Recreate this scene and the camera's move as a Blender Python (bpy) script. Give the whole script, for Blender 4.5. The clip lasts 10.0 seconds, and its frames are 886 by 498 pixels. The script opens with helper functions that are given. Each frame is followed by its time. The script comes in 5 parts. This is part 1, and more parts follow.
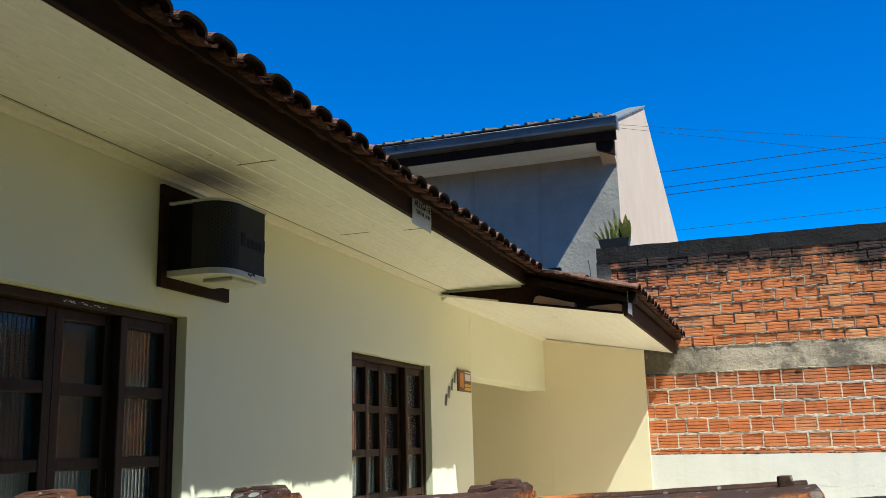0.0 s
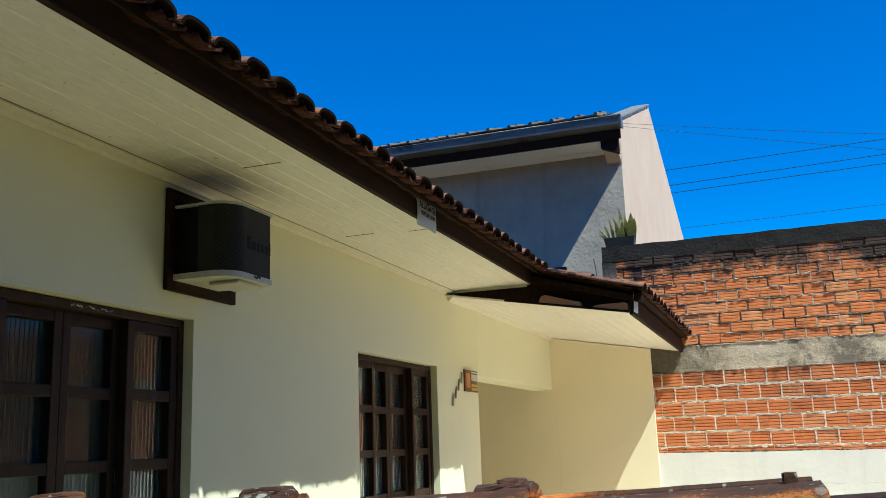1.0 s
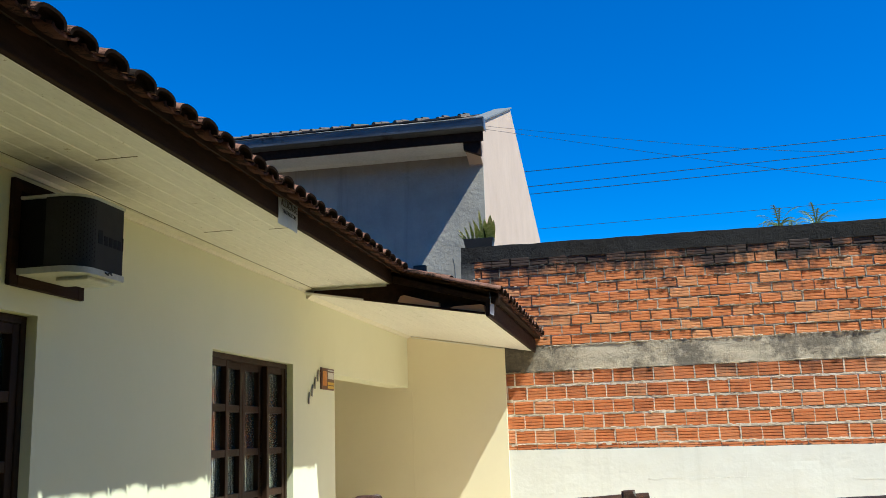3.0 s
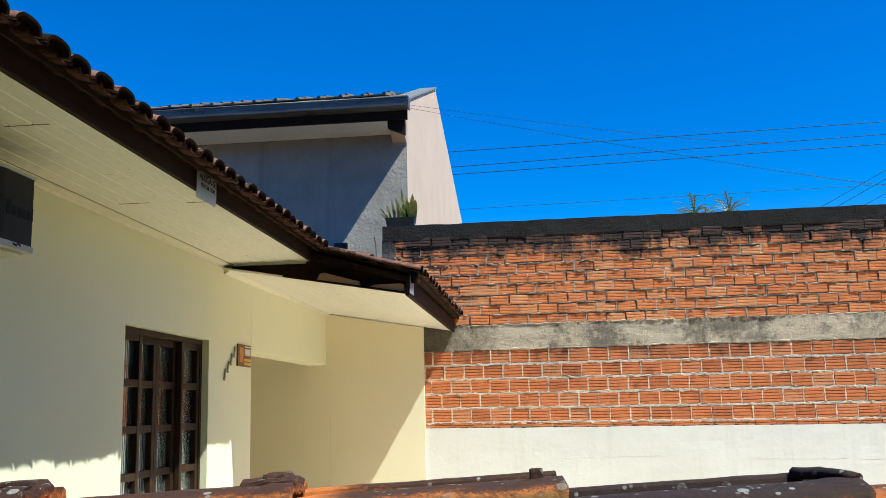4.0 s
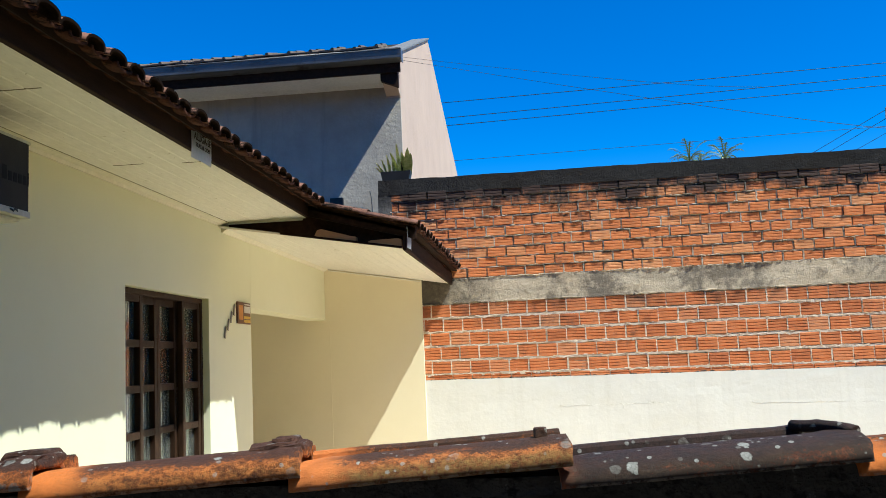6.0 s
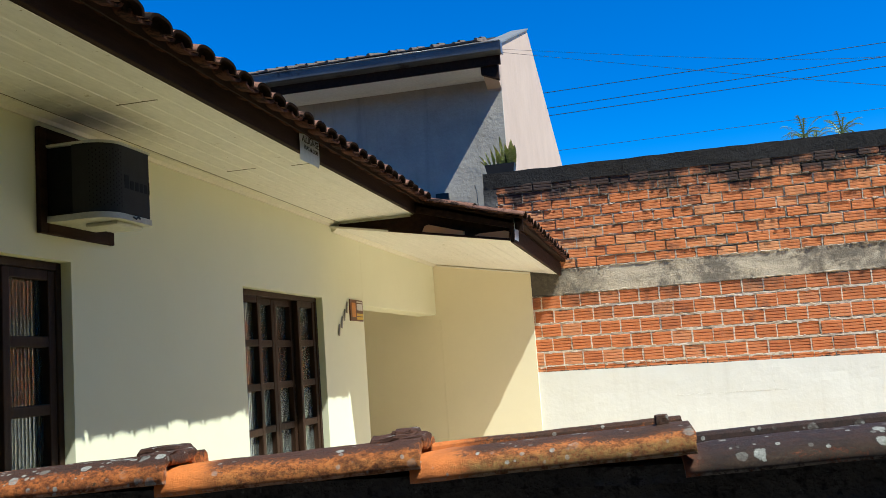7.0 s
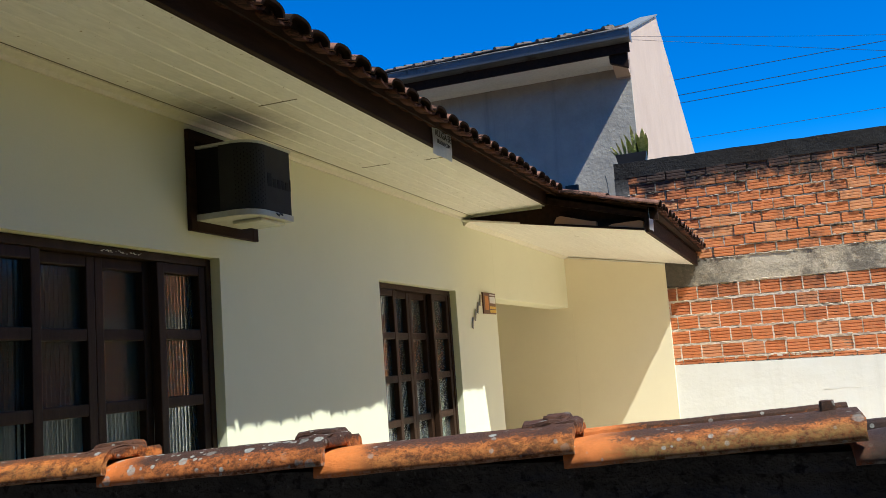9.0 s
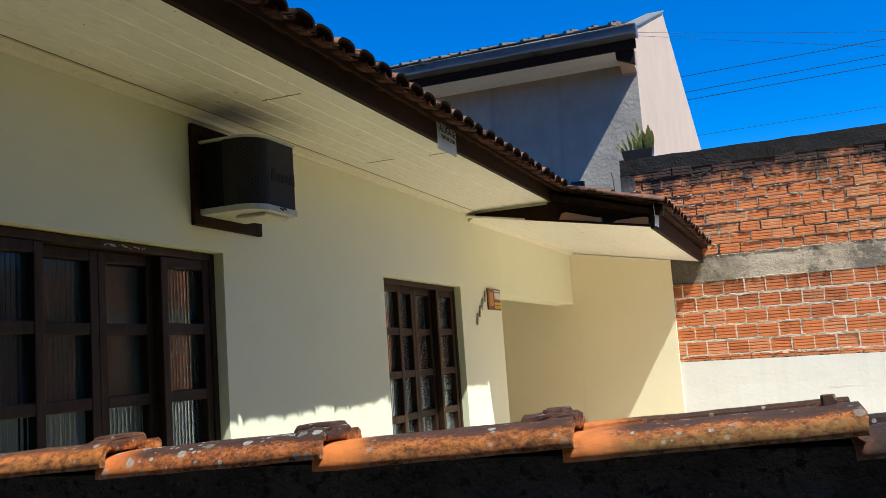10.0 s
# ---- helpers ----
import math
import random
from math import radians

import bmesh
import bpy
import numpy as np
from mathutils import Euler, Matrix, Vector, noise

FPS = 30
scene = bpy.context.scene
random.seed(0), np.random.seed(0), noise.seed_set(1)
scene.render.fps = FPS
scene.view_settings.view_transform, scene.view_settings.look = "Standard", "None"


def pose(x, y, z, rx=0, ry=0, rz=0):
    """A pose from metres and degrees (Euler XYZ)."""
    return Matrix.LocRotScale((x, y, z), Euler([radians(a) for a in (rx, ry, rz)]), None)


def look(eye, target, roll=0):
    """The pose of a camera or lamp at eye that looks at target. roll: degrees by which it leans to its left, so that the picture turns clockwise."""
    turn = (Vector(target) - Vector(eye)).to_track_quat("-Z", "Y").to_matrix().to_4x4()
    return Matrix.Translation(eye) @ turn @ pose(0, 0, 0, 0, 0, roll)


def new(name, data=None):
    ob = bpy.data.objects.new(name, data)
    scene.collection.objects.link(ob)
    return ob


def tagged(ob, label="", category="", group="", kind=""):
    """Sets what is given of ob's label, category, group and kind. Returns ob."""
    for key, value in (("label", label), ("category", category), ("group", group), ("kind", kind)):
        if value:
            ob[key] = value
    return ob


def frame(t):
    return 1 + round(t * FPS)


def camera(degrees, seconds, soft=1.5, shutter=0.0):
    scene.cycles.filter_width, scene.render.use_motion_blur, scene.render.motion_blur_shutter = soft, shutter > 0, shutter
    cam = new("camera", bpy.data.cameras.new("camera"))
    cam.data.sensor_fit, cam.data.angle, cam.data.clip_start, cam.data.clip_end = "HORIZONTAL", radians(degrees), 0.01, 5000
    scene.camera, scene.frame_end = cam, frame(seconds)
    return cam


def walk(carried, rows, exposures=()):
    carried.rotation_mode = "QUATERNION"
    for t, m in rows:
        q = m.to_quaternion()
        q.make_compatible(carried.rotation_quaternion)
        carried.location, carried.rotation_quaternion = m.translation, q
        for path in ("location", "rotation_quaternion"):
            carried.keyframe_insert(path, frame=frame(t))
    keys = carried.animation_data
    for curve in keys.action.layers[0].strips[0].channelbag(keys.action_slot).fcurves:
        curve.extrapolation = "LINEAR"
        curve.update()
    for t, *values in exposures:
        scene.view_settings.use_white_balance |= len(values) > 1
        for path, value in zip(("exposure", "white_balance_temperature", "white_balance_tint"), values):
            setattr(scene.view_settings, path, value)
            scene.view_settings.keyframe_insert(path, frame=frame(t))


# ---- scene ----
cam = camera(50.7, 10.0, soft=0.65)
PATH = [
    (0, (2.278, 0.331, 1.556), (1.632, 2.179, 1.967), -1.5),
    (0.5, (2.288, 0.321, 1.558), (1.635, 2.166, 1.968), -1.6),
    (1, (2.283, 0.324, 1.555), (1.626, 2.167, 1.967), -2.0),
    (1.5, (2.277, 0.326, 1.557), (1.615, 2.167, 1.973), -2.1),
    (2, (2.275, 0.326, 1.572), (1.615, 2.168, 1.985), -2.0),
    (2.5, (2.293, 0.312, 1.589), (1.773, 2.202, 1.988), -2.2),
    (3, (2.289, 0.296, 1.591), (1.917, 2.222, 1.98), -1.9),
    (4.5, (2.301, 0.28, 1.591), (2.12, 2.248, 1.896), -1.6),
    (5, (2.296, 0.272, 1.607), (2.118, 2.246, 1.877), -2.0),
    (6.5, (2.29, 0.274, 1.609), (2.023, 2.242, 1.842), -3.8),
    (7, (2.285, 0.276, 1.605), (1.853, 2.215, 1.841), -4.1),
    (7.5, (2.277, 0.287, 1.602), (1.701, 2.187, 1.846), -4.2),
    (8, (2.269, 0.281, 1.599), (1.63, 2.16, 1.849), -4.3),
    (8.5, (2.259, 0.277, 1.595), (1.596, 2.148, 1.843), -4.2),
    (9, (2.254, 0.268, 1.593), (1.561, 2.128, 1.837), -4.2),
    (9.5, (2.251, 0.268, 1.591), (1.536, 2.12, 1.834), -4.2),
    (10, (2.26, 0.279, 1.587), (1.554, 2.135, 1.825), -4.0),
]
walk(cam, [(t, look(eye, target, roll)) for t, eye, target, roll in PATH],
     exposures=[(0.0, 0.68, 5900, -6), (3.2, 0.68, 5900, -5), (5.0, 0.68, 5930, -2), (7.0, 0.68, 5930, -2), (8.5, 0.68, 5930, 0), (10.0, 0.68, 5930, 1)])

# ---------------------------------------------------------------- light
SUN = Vector((0.596, -0.26, 1.0)).normalized()
world = bpy.data.worlds.new("sky_world")
world.use_nodes = True
scene.world = world
wn = world.node_tree.nodes
sky = wn.new("ShaderNodeTexSky")
sky.sky_type = "NISHITA"
sky.sun_disc = False
sky.sun_elevation = math.asin(SUN.z)
sky.sun_rotation = math.atan2(SUN.x, SUN.y)
sky.altitude = 1500
sky.air_density = 1.0
sky.dust_density = 0.0
sky.ozone_density = 5.0
hsv = wn.new("ShaderNodeHueSaturation")
hsv.inputs["Saturation"].default_value = 1.42
hsv.inputs["Hue"].default_value = 0.510
world.node_tree.links.new(sky.outputs[0], hsv.inputs["Color"])
world.node_tree.links.new(hsv.outputs[0], wn["Background"].inputs[0])
wn["Background"].inputs[1].default_value = 0.116
sun_data = bpy.data.lights.new("sun", "SUN")
sun_data.energy, sun_data.angle, sun_data.color = 5.2, radians(0.53), (1.0, 0.95, 0.87)
sun = new("sun", sun_data)
sun.matrix_world = look(SUN * 60, (0, 0, 0))


# ---------------------------------------------------------------- materials
def ramp_node(nt, fac, stops):
    r = nt.nodes.new("ShaderNodeValToRGB")
    while len(r.color_ramp.elements) < len(stops):
        r.color_ramp.elements.new(0.5)
    for e, (p, c) in zip(r.color_ramp.elements, stops):
        e.position, e.color = p, (*c, 1)
    nt.links.new(fac, r.inputs[0])
    return r.outputs[0]


def noise_node(nt, pos, scale, detail=4.0, rough=0.6, stretch=None):
    n = nt.nodes.new("ShaderNodeTexNoise")
    n.inputs["Scale"].default_value, n.inputs["Detail"].default_value, n.inputs["Roughness"].default_value = scale, detail, rough
    if stretch:
        m = nt.nodes.new("ShaderNodeMapping")
        m.inputs["Scale"].default_value = stretch
        nt.links.new(pos, m.inputs[0])
        pos = m.outputs[0]
    nt.links.new(pos, n.inputs["Vector"])
    return n.outputs[0]


def mix_node(nt, fac, a, b, mode="MIX"):
    m = nt.nodes.new("ShaderNodeMix")
    m.data_type, m.blend_type = "RGBA", mode
    for sock, v in ((m.inputs[0], fac), (m.inputs[6], a), (m.inputs[7], b)):
        if isinstance(v, (int, float)):
            sock.default_value = v
        elif isinstance(v, tuple):
            sock.default_value = (*v, 1)
        else:
            nt.links.new(v, sock)
    return m.outputs[2]


def math_node(nt, op, a, b=0.0, clamp=False):
    m = nt.nodes.new("ShaderNodeMath")
    m.operation, m.use_clamp = op, clamp
    for sock, v in zip(m.inputs, (a, b)):
        if isinstance(v, (int, float)):
            sock.default_value = v
        else:
            nt.links.new(v, sock)
    return m.outputs[0]


def step_node(nt, value, lo, hi):
    m = nt.nodes.new("ShaderNodeMapRange")
    m.interpolation_type = "SMOOTHSTEP"
    nt.links.new(value, m.inputs[0])
    m.inputs[1].default_value, m.inputs[2].default_value = lo, hi
    return m.outputs[0]


def start(name):
    m = bpy.data.materials.new(name)
    m.use_nodes = True
    nt = m.node_tree
    bsdf = nt.nodes["Principled BSDF"]
    pos = nt.nodes.new("ShaderNodeNewGeometry").outputs["Position"]
    return m, nt, bsdf, pos


def bump(nt, bsdf, height, strength, distance):
    b = nt.nodes.new("ShaderNodeBump")
    b.inputs["Strength"].default_value, b.inputs["Distance"].default_value = strength, distance
    nt.links.new(height, b.inputs["Height"])
    nt.links.new(b.outputs[0], bsdf.inputs["Normal"])


def surface(name, dark, light, scale=3.0, rough=0.7, grain=40.0, relief=0.3, depth=0.004, speck=None, metal=0.0,
            stretch=None, vary=0.0):
    """A two-scale surface: broad tone, fine grain, relief, optional (colour, scale, low, high) blotches."""
    m, nt, bsdf, pos = start(name)
    broad = noise_node(nt, pos, scale, 5, 0.6, stretch)
    col = ramp_node(nt, broad, [(0.3, dark), (0.7, light)])
    fine = noise_node(nt, pos, grain, 4, 0.65, stretch)
    col = mix_node(nt, 0.25, col, ramp_node(nt, fine, [(0.25, tuple(c * 0.55 for c in dark)), (0.75, tuple(min(1, c * 1.2) for c in light))]))
    if vary:
        rnd = nt.nodes.new("ShaderNodeObjectInfo").outputs["Random"]
        col = mix_node(nt, vary, col, ramp_node(nt, rnd, [(0.0, tuple(c * 0.45 for c in dark)), (0.5, light), (1.0, tuple(min(1, c * 1.25) for c in light))]))
    if speck:
        for c, s, lo, hi in speck:
            col = mix_node(nt, step_node(nt, noise_node(nt, pos, s, 5, 0.6), lo, hi), col, c)
    nt.links.new(col, bsdf.inputs["Base Color"])
    bsdf.inputs["Roughness"].default_value = rough
    bsdf.inputs["Metallic"].default_value = metal
    if relief:
        bump(nt, bsdf, fine, relief, depth)
    return m


def plaster(name, base, shade, relief=0.25, grain=60.0, streak=None):
    """Painted render: faint clouding, roller grain, optional rain streaks."""
    m, nt, bsdf, pos = start(name)
    col = ramp_node(nt, noise_node(nt, pos, 1.3, 6, 0.65), [(0.25, shade), (0.65, base)])
    col = mix_node(nt, 0.12, col, ramp_node(nt, noise_node(nt, pos, 24, 3), [(0.3, shade), (0.7, base)]))
    if streak:
        s = noise_node(nt, pos, 1.0, 5, 0.7, (7, 7, 0.35))
        col = mix_node(nt, math_node(nt, "MULTIPLY", step_node(nt, s, 0.5, 0.75), streak[1]), col, streak[0])
    nt.links.new(col, bsdf.inputs["Base Color"])
    bsdf.inputs["Roughness"].default_value = 0.75
    g = math_node(nt, "ADD", noise_node(nt, pos, grain, 4, 0.6), math_node(nt, "MULTIPLY", noise_node(nt, pos, 5, 3), 1.5))
    bump(nt, bsdf, g, relief, 0.006)
    return m


def mould_mix(nt, pos, col, z_lo, z_hi, black, spread, amount=1.0):
    """Black mould that has grown down from a wet top edge with a ragged, noisy front."""
    sep = nt.nodes.new("ShaderNodeSeparateXYZ")
    nt.links.new(pos, sep.inputs[0])
    n = noise_node(nt, pos, 2.3, 7, 0.7, (1, 1, 0.8))
    h = math_node(nt, "ADD", sep.outputs[2], math_node(nt, "MULTIPLY", math_node(nt, "SUBTRACT", n, 0.5), spread))
    f = math_node(nt, "MULTIPLY", step_node(nt, h, z_lo, z_hi), amount)
    return mix_node(nt, f, col, black)


def brick_material(name, low, mid, high, mould):
    m, nt, bsdf, pos = start(name)
    rnd = nt.nodes.new("ShaderNodeObjectInfo").outputs["Random"]
    col = ramp_node(nt, rnd, [(0.0, low), (0.3, mid), (0.7, mid), (1.0, high)])
    col = mix_node(nt, 0.45, col, ramp_node(nt, noise_node(nt, pos, 13, 8, 0.75), [(0.25, tuple(c * 0.5 for c in low)), (0.55, mid), (0.8, high)]))
    col = mix_node(nt, math_node(nt, "MULTIPLY", step_node(nt, noise_node(nt, pos, 17, 5, 0.7), 0.62, 0.75), 0.5), col, (0.46, 0.36, 0.28))
    col = mix_node(nt, math_node(nt, "MULTIPLY", step_node(nt, noise_node(nt, pos, 1.9, 8, 0.78), 0.53, 0.68), 0.75), col, (0.085, 0.050, 0.037))
    if mould:
        col = mould_mix(nt, pos, col, *mould)
    nt.links.new(col, bsdf.inputs["Base Color"])
    bsdf.inputs["Roughness"].default_value = 0.85
    bump(nt, bsdf, noise_node(nt, pos, 90, 4), 0.35, 0.004)
    return m


def weathered_tile(name, clay, dark, amount):
    m, nt, bsdf, pos = start(name)
    rnd = nt.nodes.new("ShaderNodeObjectInfo").outputs["Random"]
    base = ramp_node(nt, noise_node(nt, pos, 14, 6, 0.65), [(0.3, tuple(c * 0.6 for c in clay)), (0.6, clay), (0.8, tuple(min(1, c * 1.35) for c in clay))])
    n = noise_node(nt, pos, 11.0, 10, 0.82, (0.8, 2.0, 2.0))
    n = math_node(nt, "ADD", n, math_node(nt, "MULTIPLY", math_node(nt, "SUBTRACT", rnd, 0.5), 0.08))
    col = mix_node(nt, step_node(nt, n, 0.54 - amount, 0.63 - amount), base, dark)
    fine = noise_node(nt, pos, 105, 6, 0.75)
    col = mix_node(nt, math_node(nt, "MULTIPLY", step_node(nt, fine, 0.52, 0.68), 0.55), col, tuple(c * 0.5 for c in dark))
    nt.links.new(col, bsdf.inputs["Base Color"])
    bsdf.inputs["Roughness"].default_value = 0.8
    h = math_node(nt, "ADD", fine, math_node(nt, "MULTIPLY", noise_node(nt, pos, 34, 6, 0.75), 0.15))
    bump(nt, bsdf, h, 0.5, 0.008)
    return m


def coping_clay(name, clay, film, amount, clean_to, moss=0.0, lichen=0.5):
    """Fired clay under a grown film of algae: bare near the sheltered end, blackest on the crest, olive towards the lip, with lichen discs."""
    m, nt, bsdf, pos = start(name)
    obj = nt.nodes.new("ShaderNodeTexCoord").outputs["Object"]
    sep = nt.nodes.new("ShaderNodeSeparateXYZ")
    nt.links.new(obj, sep.inputs[0])
    x, y, z = sep.outputs
    grit = noise_node(nt, pos, 190, 5, 0.75)
    mid = noise_node(nt, pos, 62, 9, 0.82, (0.8, 1.1, 1.1))
    big = noise_node(nt, pos, 9, 5, 0.65, (0.8, 1.6, 1.6))
    bare = ramp_node(nt, noise_node(nt, pos, 24, 6, 0.7), [(0.25, tuple(c * 0.62 for c in clay)), (0.55, clay), (0.8, tuple(min(1, c * 1.3) for c in clay))])
    old = ramp_node(nt, mid, [(0.36, tuple(c * 0.10 for c in clay)), (0.47, tuple(c * 0.34 for c in clay)), (0.54, tuple(c * 0.80 for c in clay)), (0.66, (clay[0] * 1.1, clay[1] * 1.3, clay[2] * 1.6))])
    # age of the face along the tile, with a ragged front
    age = step_node(nt, math_node(nt, "ADD", x, math_node(nt, "MULTIPLY", math_node(nt, "SUBTRACT", mid, 0.5), 0.11)), clean_to - 0.018, clean_to + 0.045)
    col = mix_node(nt, age, bare, old)
    # dark film: patches plus a preference for the crest
    crest = step_node(nt, z, 0.018, 0.044)
    f = math_node(nt, "ADD", math_node(nt, "MULTIPLY", big, 0.8), math_node(nt, "MULTIPLY", mid, 1.0))
    f = math_node(nt, "ADD", f, math_node(nt, "MULTIPLY", grit, 0.5))
    f = math_node(nt, "ADD", f, math_node(nt, "MULTIPLY", crest, 0.36))
    f = step_node(nt, f, 1.27 - amount, 1.40 - amount)
    col = mix_node(nt, math_node(nt, "MULTIPLY", math_node(nt, "MULTIPLY", f, age), 0.93), col, ramp_node(nt, grit, [(0.3, tuple(c * 0.5 for c in film)), (0.6, film), (0.8, tuple(c * 1.5 for c in film))]))
    if moss:
        low = math_node(nt, "SUBTRACT", 1.0, step_node(nt, math_node(nt, "ADD", z, math_node(nt, "MULTIPLY", math_node(nt, "SUBTRACT", big, 0.5), 0.05)), 0.014, 0.031))
        g = math_node(nt, "MULTIPLY", math_node(nt, "MULTIPLY", low, age), step_node(nt, math_node(nt, "ADD", mid, math_node(nt, "MULTIPLY", grit, 0.4)), 0.58, 0.74))
        col = mix_node(nt, math_node(nt, "MULTIPLY", g, moss), col, ramp_node(nt, grit, [(0.3, (0.045, 0.038, 0.010)), (0.7, (0.20, 0.155, 0.045))]))
    for scale, keep, reach in ((44, 1.0 - 0.30 * lichen, 0.38), (95, 1.0 - 0.30 * lichen, 0.38)):
        v = nt.nodes.new("ShaderNodeTexVoronoi")
        v.inputs["Scale"].default_value = scale
        v.inputs["Randomness"].default_value = 0.8
        nt.links.new(pos, v.inputs["Vector"])
        sc = nt.nodes.new("ShaderNodeSeparateColor")
        nt.links.new(v.outputs["Color"], sc.inputs[0])
        on = math_node(nt, "MULTIPLY", step_node(nt, sc.outputs[0], keep, keep + 0.1), step_node(nt, big, 0.38, 0.52))
        d = math_node(nt, "ADD", v.outputs["Distance"], math_node(nt, "MULTIPLY", math_node(nt, "SUBTRACT", mid, 0.5), 0.55))
        disc = math_node(nt, "MULTIPLY", on, math_node(nt, "SUBTRACT", 1.0, step_node(nt, d, reach - 0.07, reach + 0.02)))
        col = mix_node(nt, math_node(nt, "MULTIPLY", disc, 0.86), col, ramp_node(nt, grit, [(0.3, (0.17, 0.165, 0.14)), (0.6, (0.40, 0.39, 0.345))]))
    # sun highlight along the drip edge, painted as a broken pale line
    rim = math_node(nt, "MULTIPLY", math_node(nt, "SUBTRACT", 1.0, step_node(nt, z, 0.0018, 0.0048)), step_node(nt, mid, 0.44, 0.56))
    col = mix_node(nt, math_node(nt, "MULTIPLY", rim, 0.35), col, (0.52, 0.44, 0.36))
    nt.links.new(col, bsdf.inputs["Base Color"])
    bsdf.inputs["Roughness"].default_value = 0.72
    bsdf.inputs["Specular IOR Level"].default_value = 0.3
    bump(nt, bsdf, math_node(nt, "ADD", math_node(nt, "MULTIPLY", grit, 0.4), math_node(nt, "MULTIPLY", mid, 0.9)), 0.85, 0.006)
    return m


CREAM = plaster("cream_paint", (0.76, 0.745, 0.55), (0.72, 0.705, 0.51), 0.10, 90)
CREAM_END = plaster("cream_paint_end", (0.80, 0.715, 0.51), (0.76, 0.67, 0.47), 0.10, 90)
WHITE_PLASTER = plaster("white_plaster", (0.76, 0.745, 0.70), (0.69, 0.675, 0.625), 0.28, 30, ((0.55, 0.53, 0.47), 0.35))
GREY_RENDER = plaster("grey_render", (0.44, 0.385, 0.32), (0.27, 0.23, 0.185), 1.0, 22, ((0.23, 0.21, 0.18), 0.6))
PINK_RENDER = plaster("pink_render", (0.56, 0.405, 0.305), (0.48, 0.335, 0.25), 0.5, 18, ((0.45, 0.32, 0.26), 0.55))
DARK_RENDER = surface("stained_dark_render", (0.032, 0.028, 0.028), (0.090, 0.080, 0.076), 9, 0.9, 95, 1.0, 0.014,
                      speck=[((0.13, 0.12, 0.115), 70, 0.63, 0.72), ((0.025, 0.022, 0.022), 45, 0.52, 0.66)])
SOFFIT = surface("pvc_soffit", (0.74, 0.715, 0.655), (0.81, 0.785, 0.725), 1.2, 0.45, 20, 0.05, 0.002,
                 speck=[((0.42, 0.38, 0.28), 9, 0.66, 0.74), ((0.34, 0.29, 0.20), 30, 0.67, 0.73), ((0.20, 0.17, 0.11), 75, 0.70, 0.74)], stretch=(3, 0.7, 3))


def soot(mat, centre, size, colour):
    """A smoky smudge above the air conditioner, with a ragged edge."""
    nt = mat.node_tree
    bsdf = nt.nodes["Principled BSDF"]
    old = bsdf.inputs["Base Color"].links[0].from_socket
    pos = nt.nodes.new("ShaderNodeNewGeometry").outputs["Position"]
    mp = nt.nodes.new("ShaderNodeMapping")
    mp.vector_type = "TEXTURE"
    mp.inputs["Location"].default_value, mp.inputs["Scale"].default_value = centre, size
    nt.links.new(pos, mp.inputs[0])
    ln = nt.nodes.new("ShaderNodeVectorMath")
    ln.operation = "LENGTH"
    nt.links.new(mp.outputs[0], ln.inputs[0])
    d = math_node(nt, "ADD", ln.outputs["Value"], math_node(nt, "MULTIPLY", math_node(nt, "SUBTRACT", noise_node(nt, pos, 9, 5, 0.7), 0.5), 0.9))
    f = math_node(nt, "MULTIPLY", math_node(nt, "SUBTRACT", 1.0, step_node(nt, d, -0.15, 1.05)), 0.70)
    nt.links.new(mix_node(nt, f, old, colour), bsdf.inputs["Base Color"])


soot(SOFFIT, (0.13, 3.55, 2.67), (0.30, 0.62, 0.3), (0.045, 0.036, 0.024))
SOFFIT_TRIM = surface("pvc_trim", (0.68, 0.64, 0.52), (0.76, 0.72, 0.60), 2, 0.45, 30, 0.05, 0.002)
DARK_WOOD = surface("dark_stained_wood", (0.017, 0.009, 0.006), (0.043, 0.022, 0.014), 5, 0.7, 60, 0.3, 0.003, stretch=(6, 0.6, 6))
FRAME_WOOD = surface("varnished_frame_wood", (0.018, 0.0085, 0.005), (0.050, 0.025, 0.0135), 6, 0.55, 70, 0.25, 0.002, stretch=(6, 6, 0.7))
RAW_WOOD = surface("raw_pale_wood", (0.44, 0.22, 0.10), (0.58, 0.31, 0.15), 5, 0.7, 60, 0.3, 0.003, stretch=(0.7, 6, 6))
ROOF_TILE = weathered_tile("aged_roof_tile", (0.15, 0.075, 0.055), (0.018, 0.012, 0.010), 0.08)
EAVE_TILE = weathered_tile("aged_eave_tile", (0.25, 0.125, 0.09), (0.018, 0.012, 0.009), 0.065)
# near-black for mould on the rims and for shade inside the hollow mouths
TILE_END = surface("dark_tile_mouth", (0.007, 0.005, 0.0045), (0.026, 0.016, 0.012), 14, 0.9, 60, 0.6, 0.006)
PAN_TILE = weathered_tile("roof_pan_tile", (0.095, 0.040, 0.027), (0.018, 0.010, 0.008), 0.05)
COPING_ORANGE = coping_clay("coping_clay_orange", (0.58, 0.165, 0.026), (0.075, 0.030, 0.014), -0.05, 0.045, 0.35, 0.40)
COPING_LICHEN = coping_clay("coping_clay_lichen", (0.56, 0.150, 0.028), (0.034, 0.017, 0.011), 0.08, 0.05, 0.15, 1.0)
COPING_TILE = coping_clay("coping_clay_stained", (0.60, 0.175, 0.034), (0.050, 0.023, 0.015), 0.035, 0.065, 0.3, 0.30)
COPING_MOSS = coping_clay("coping_clay_mossy", (0.60, 0.180, 0.040), (0.046, 0.024, 0.014), -0.005, 0.06, 0.7, 0.45)
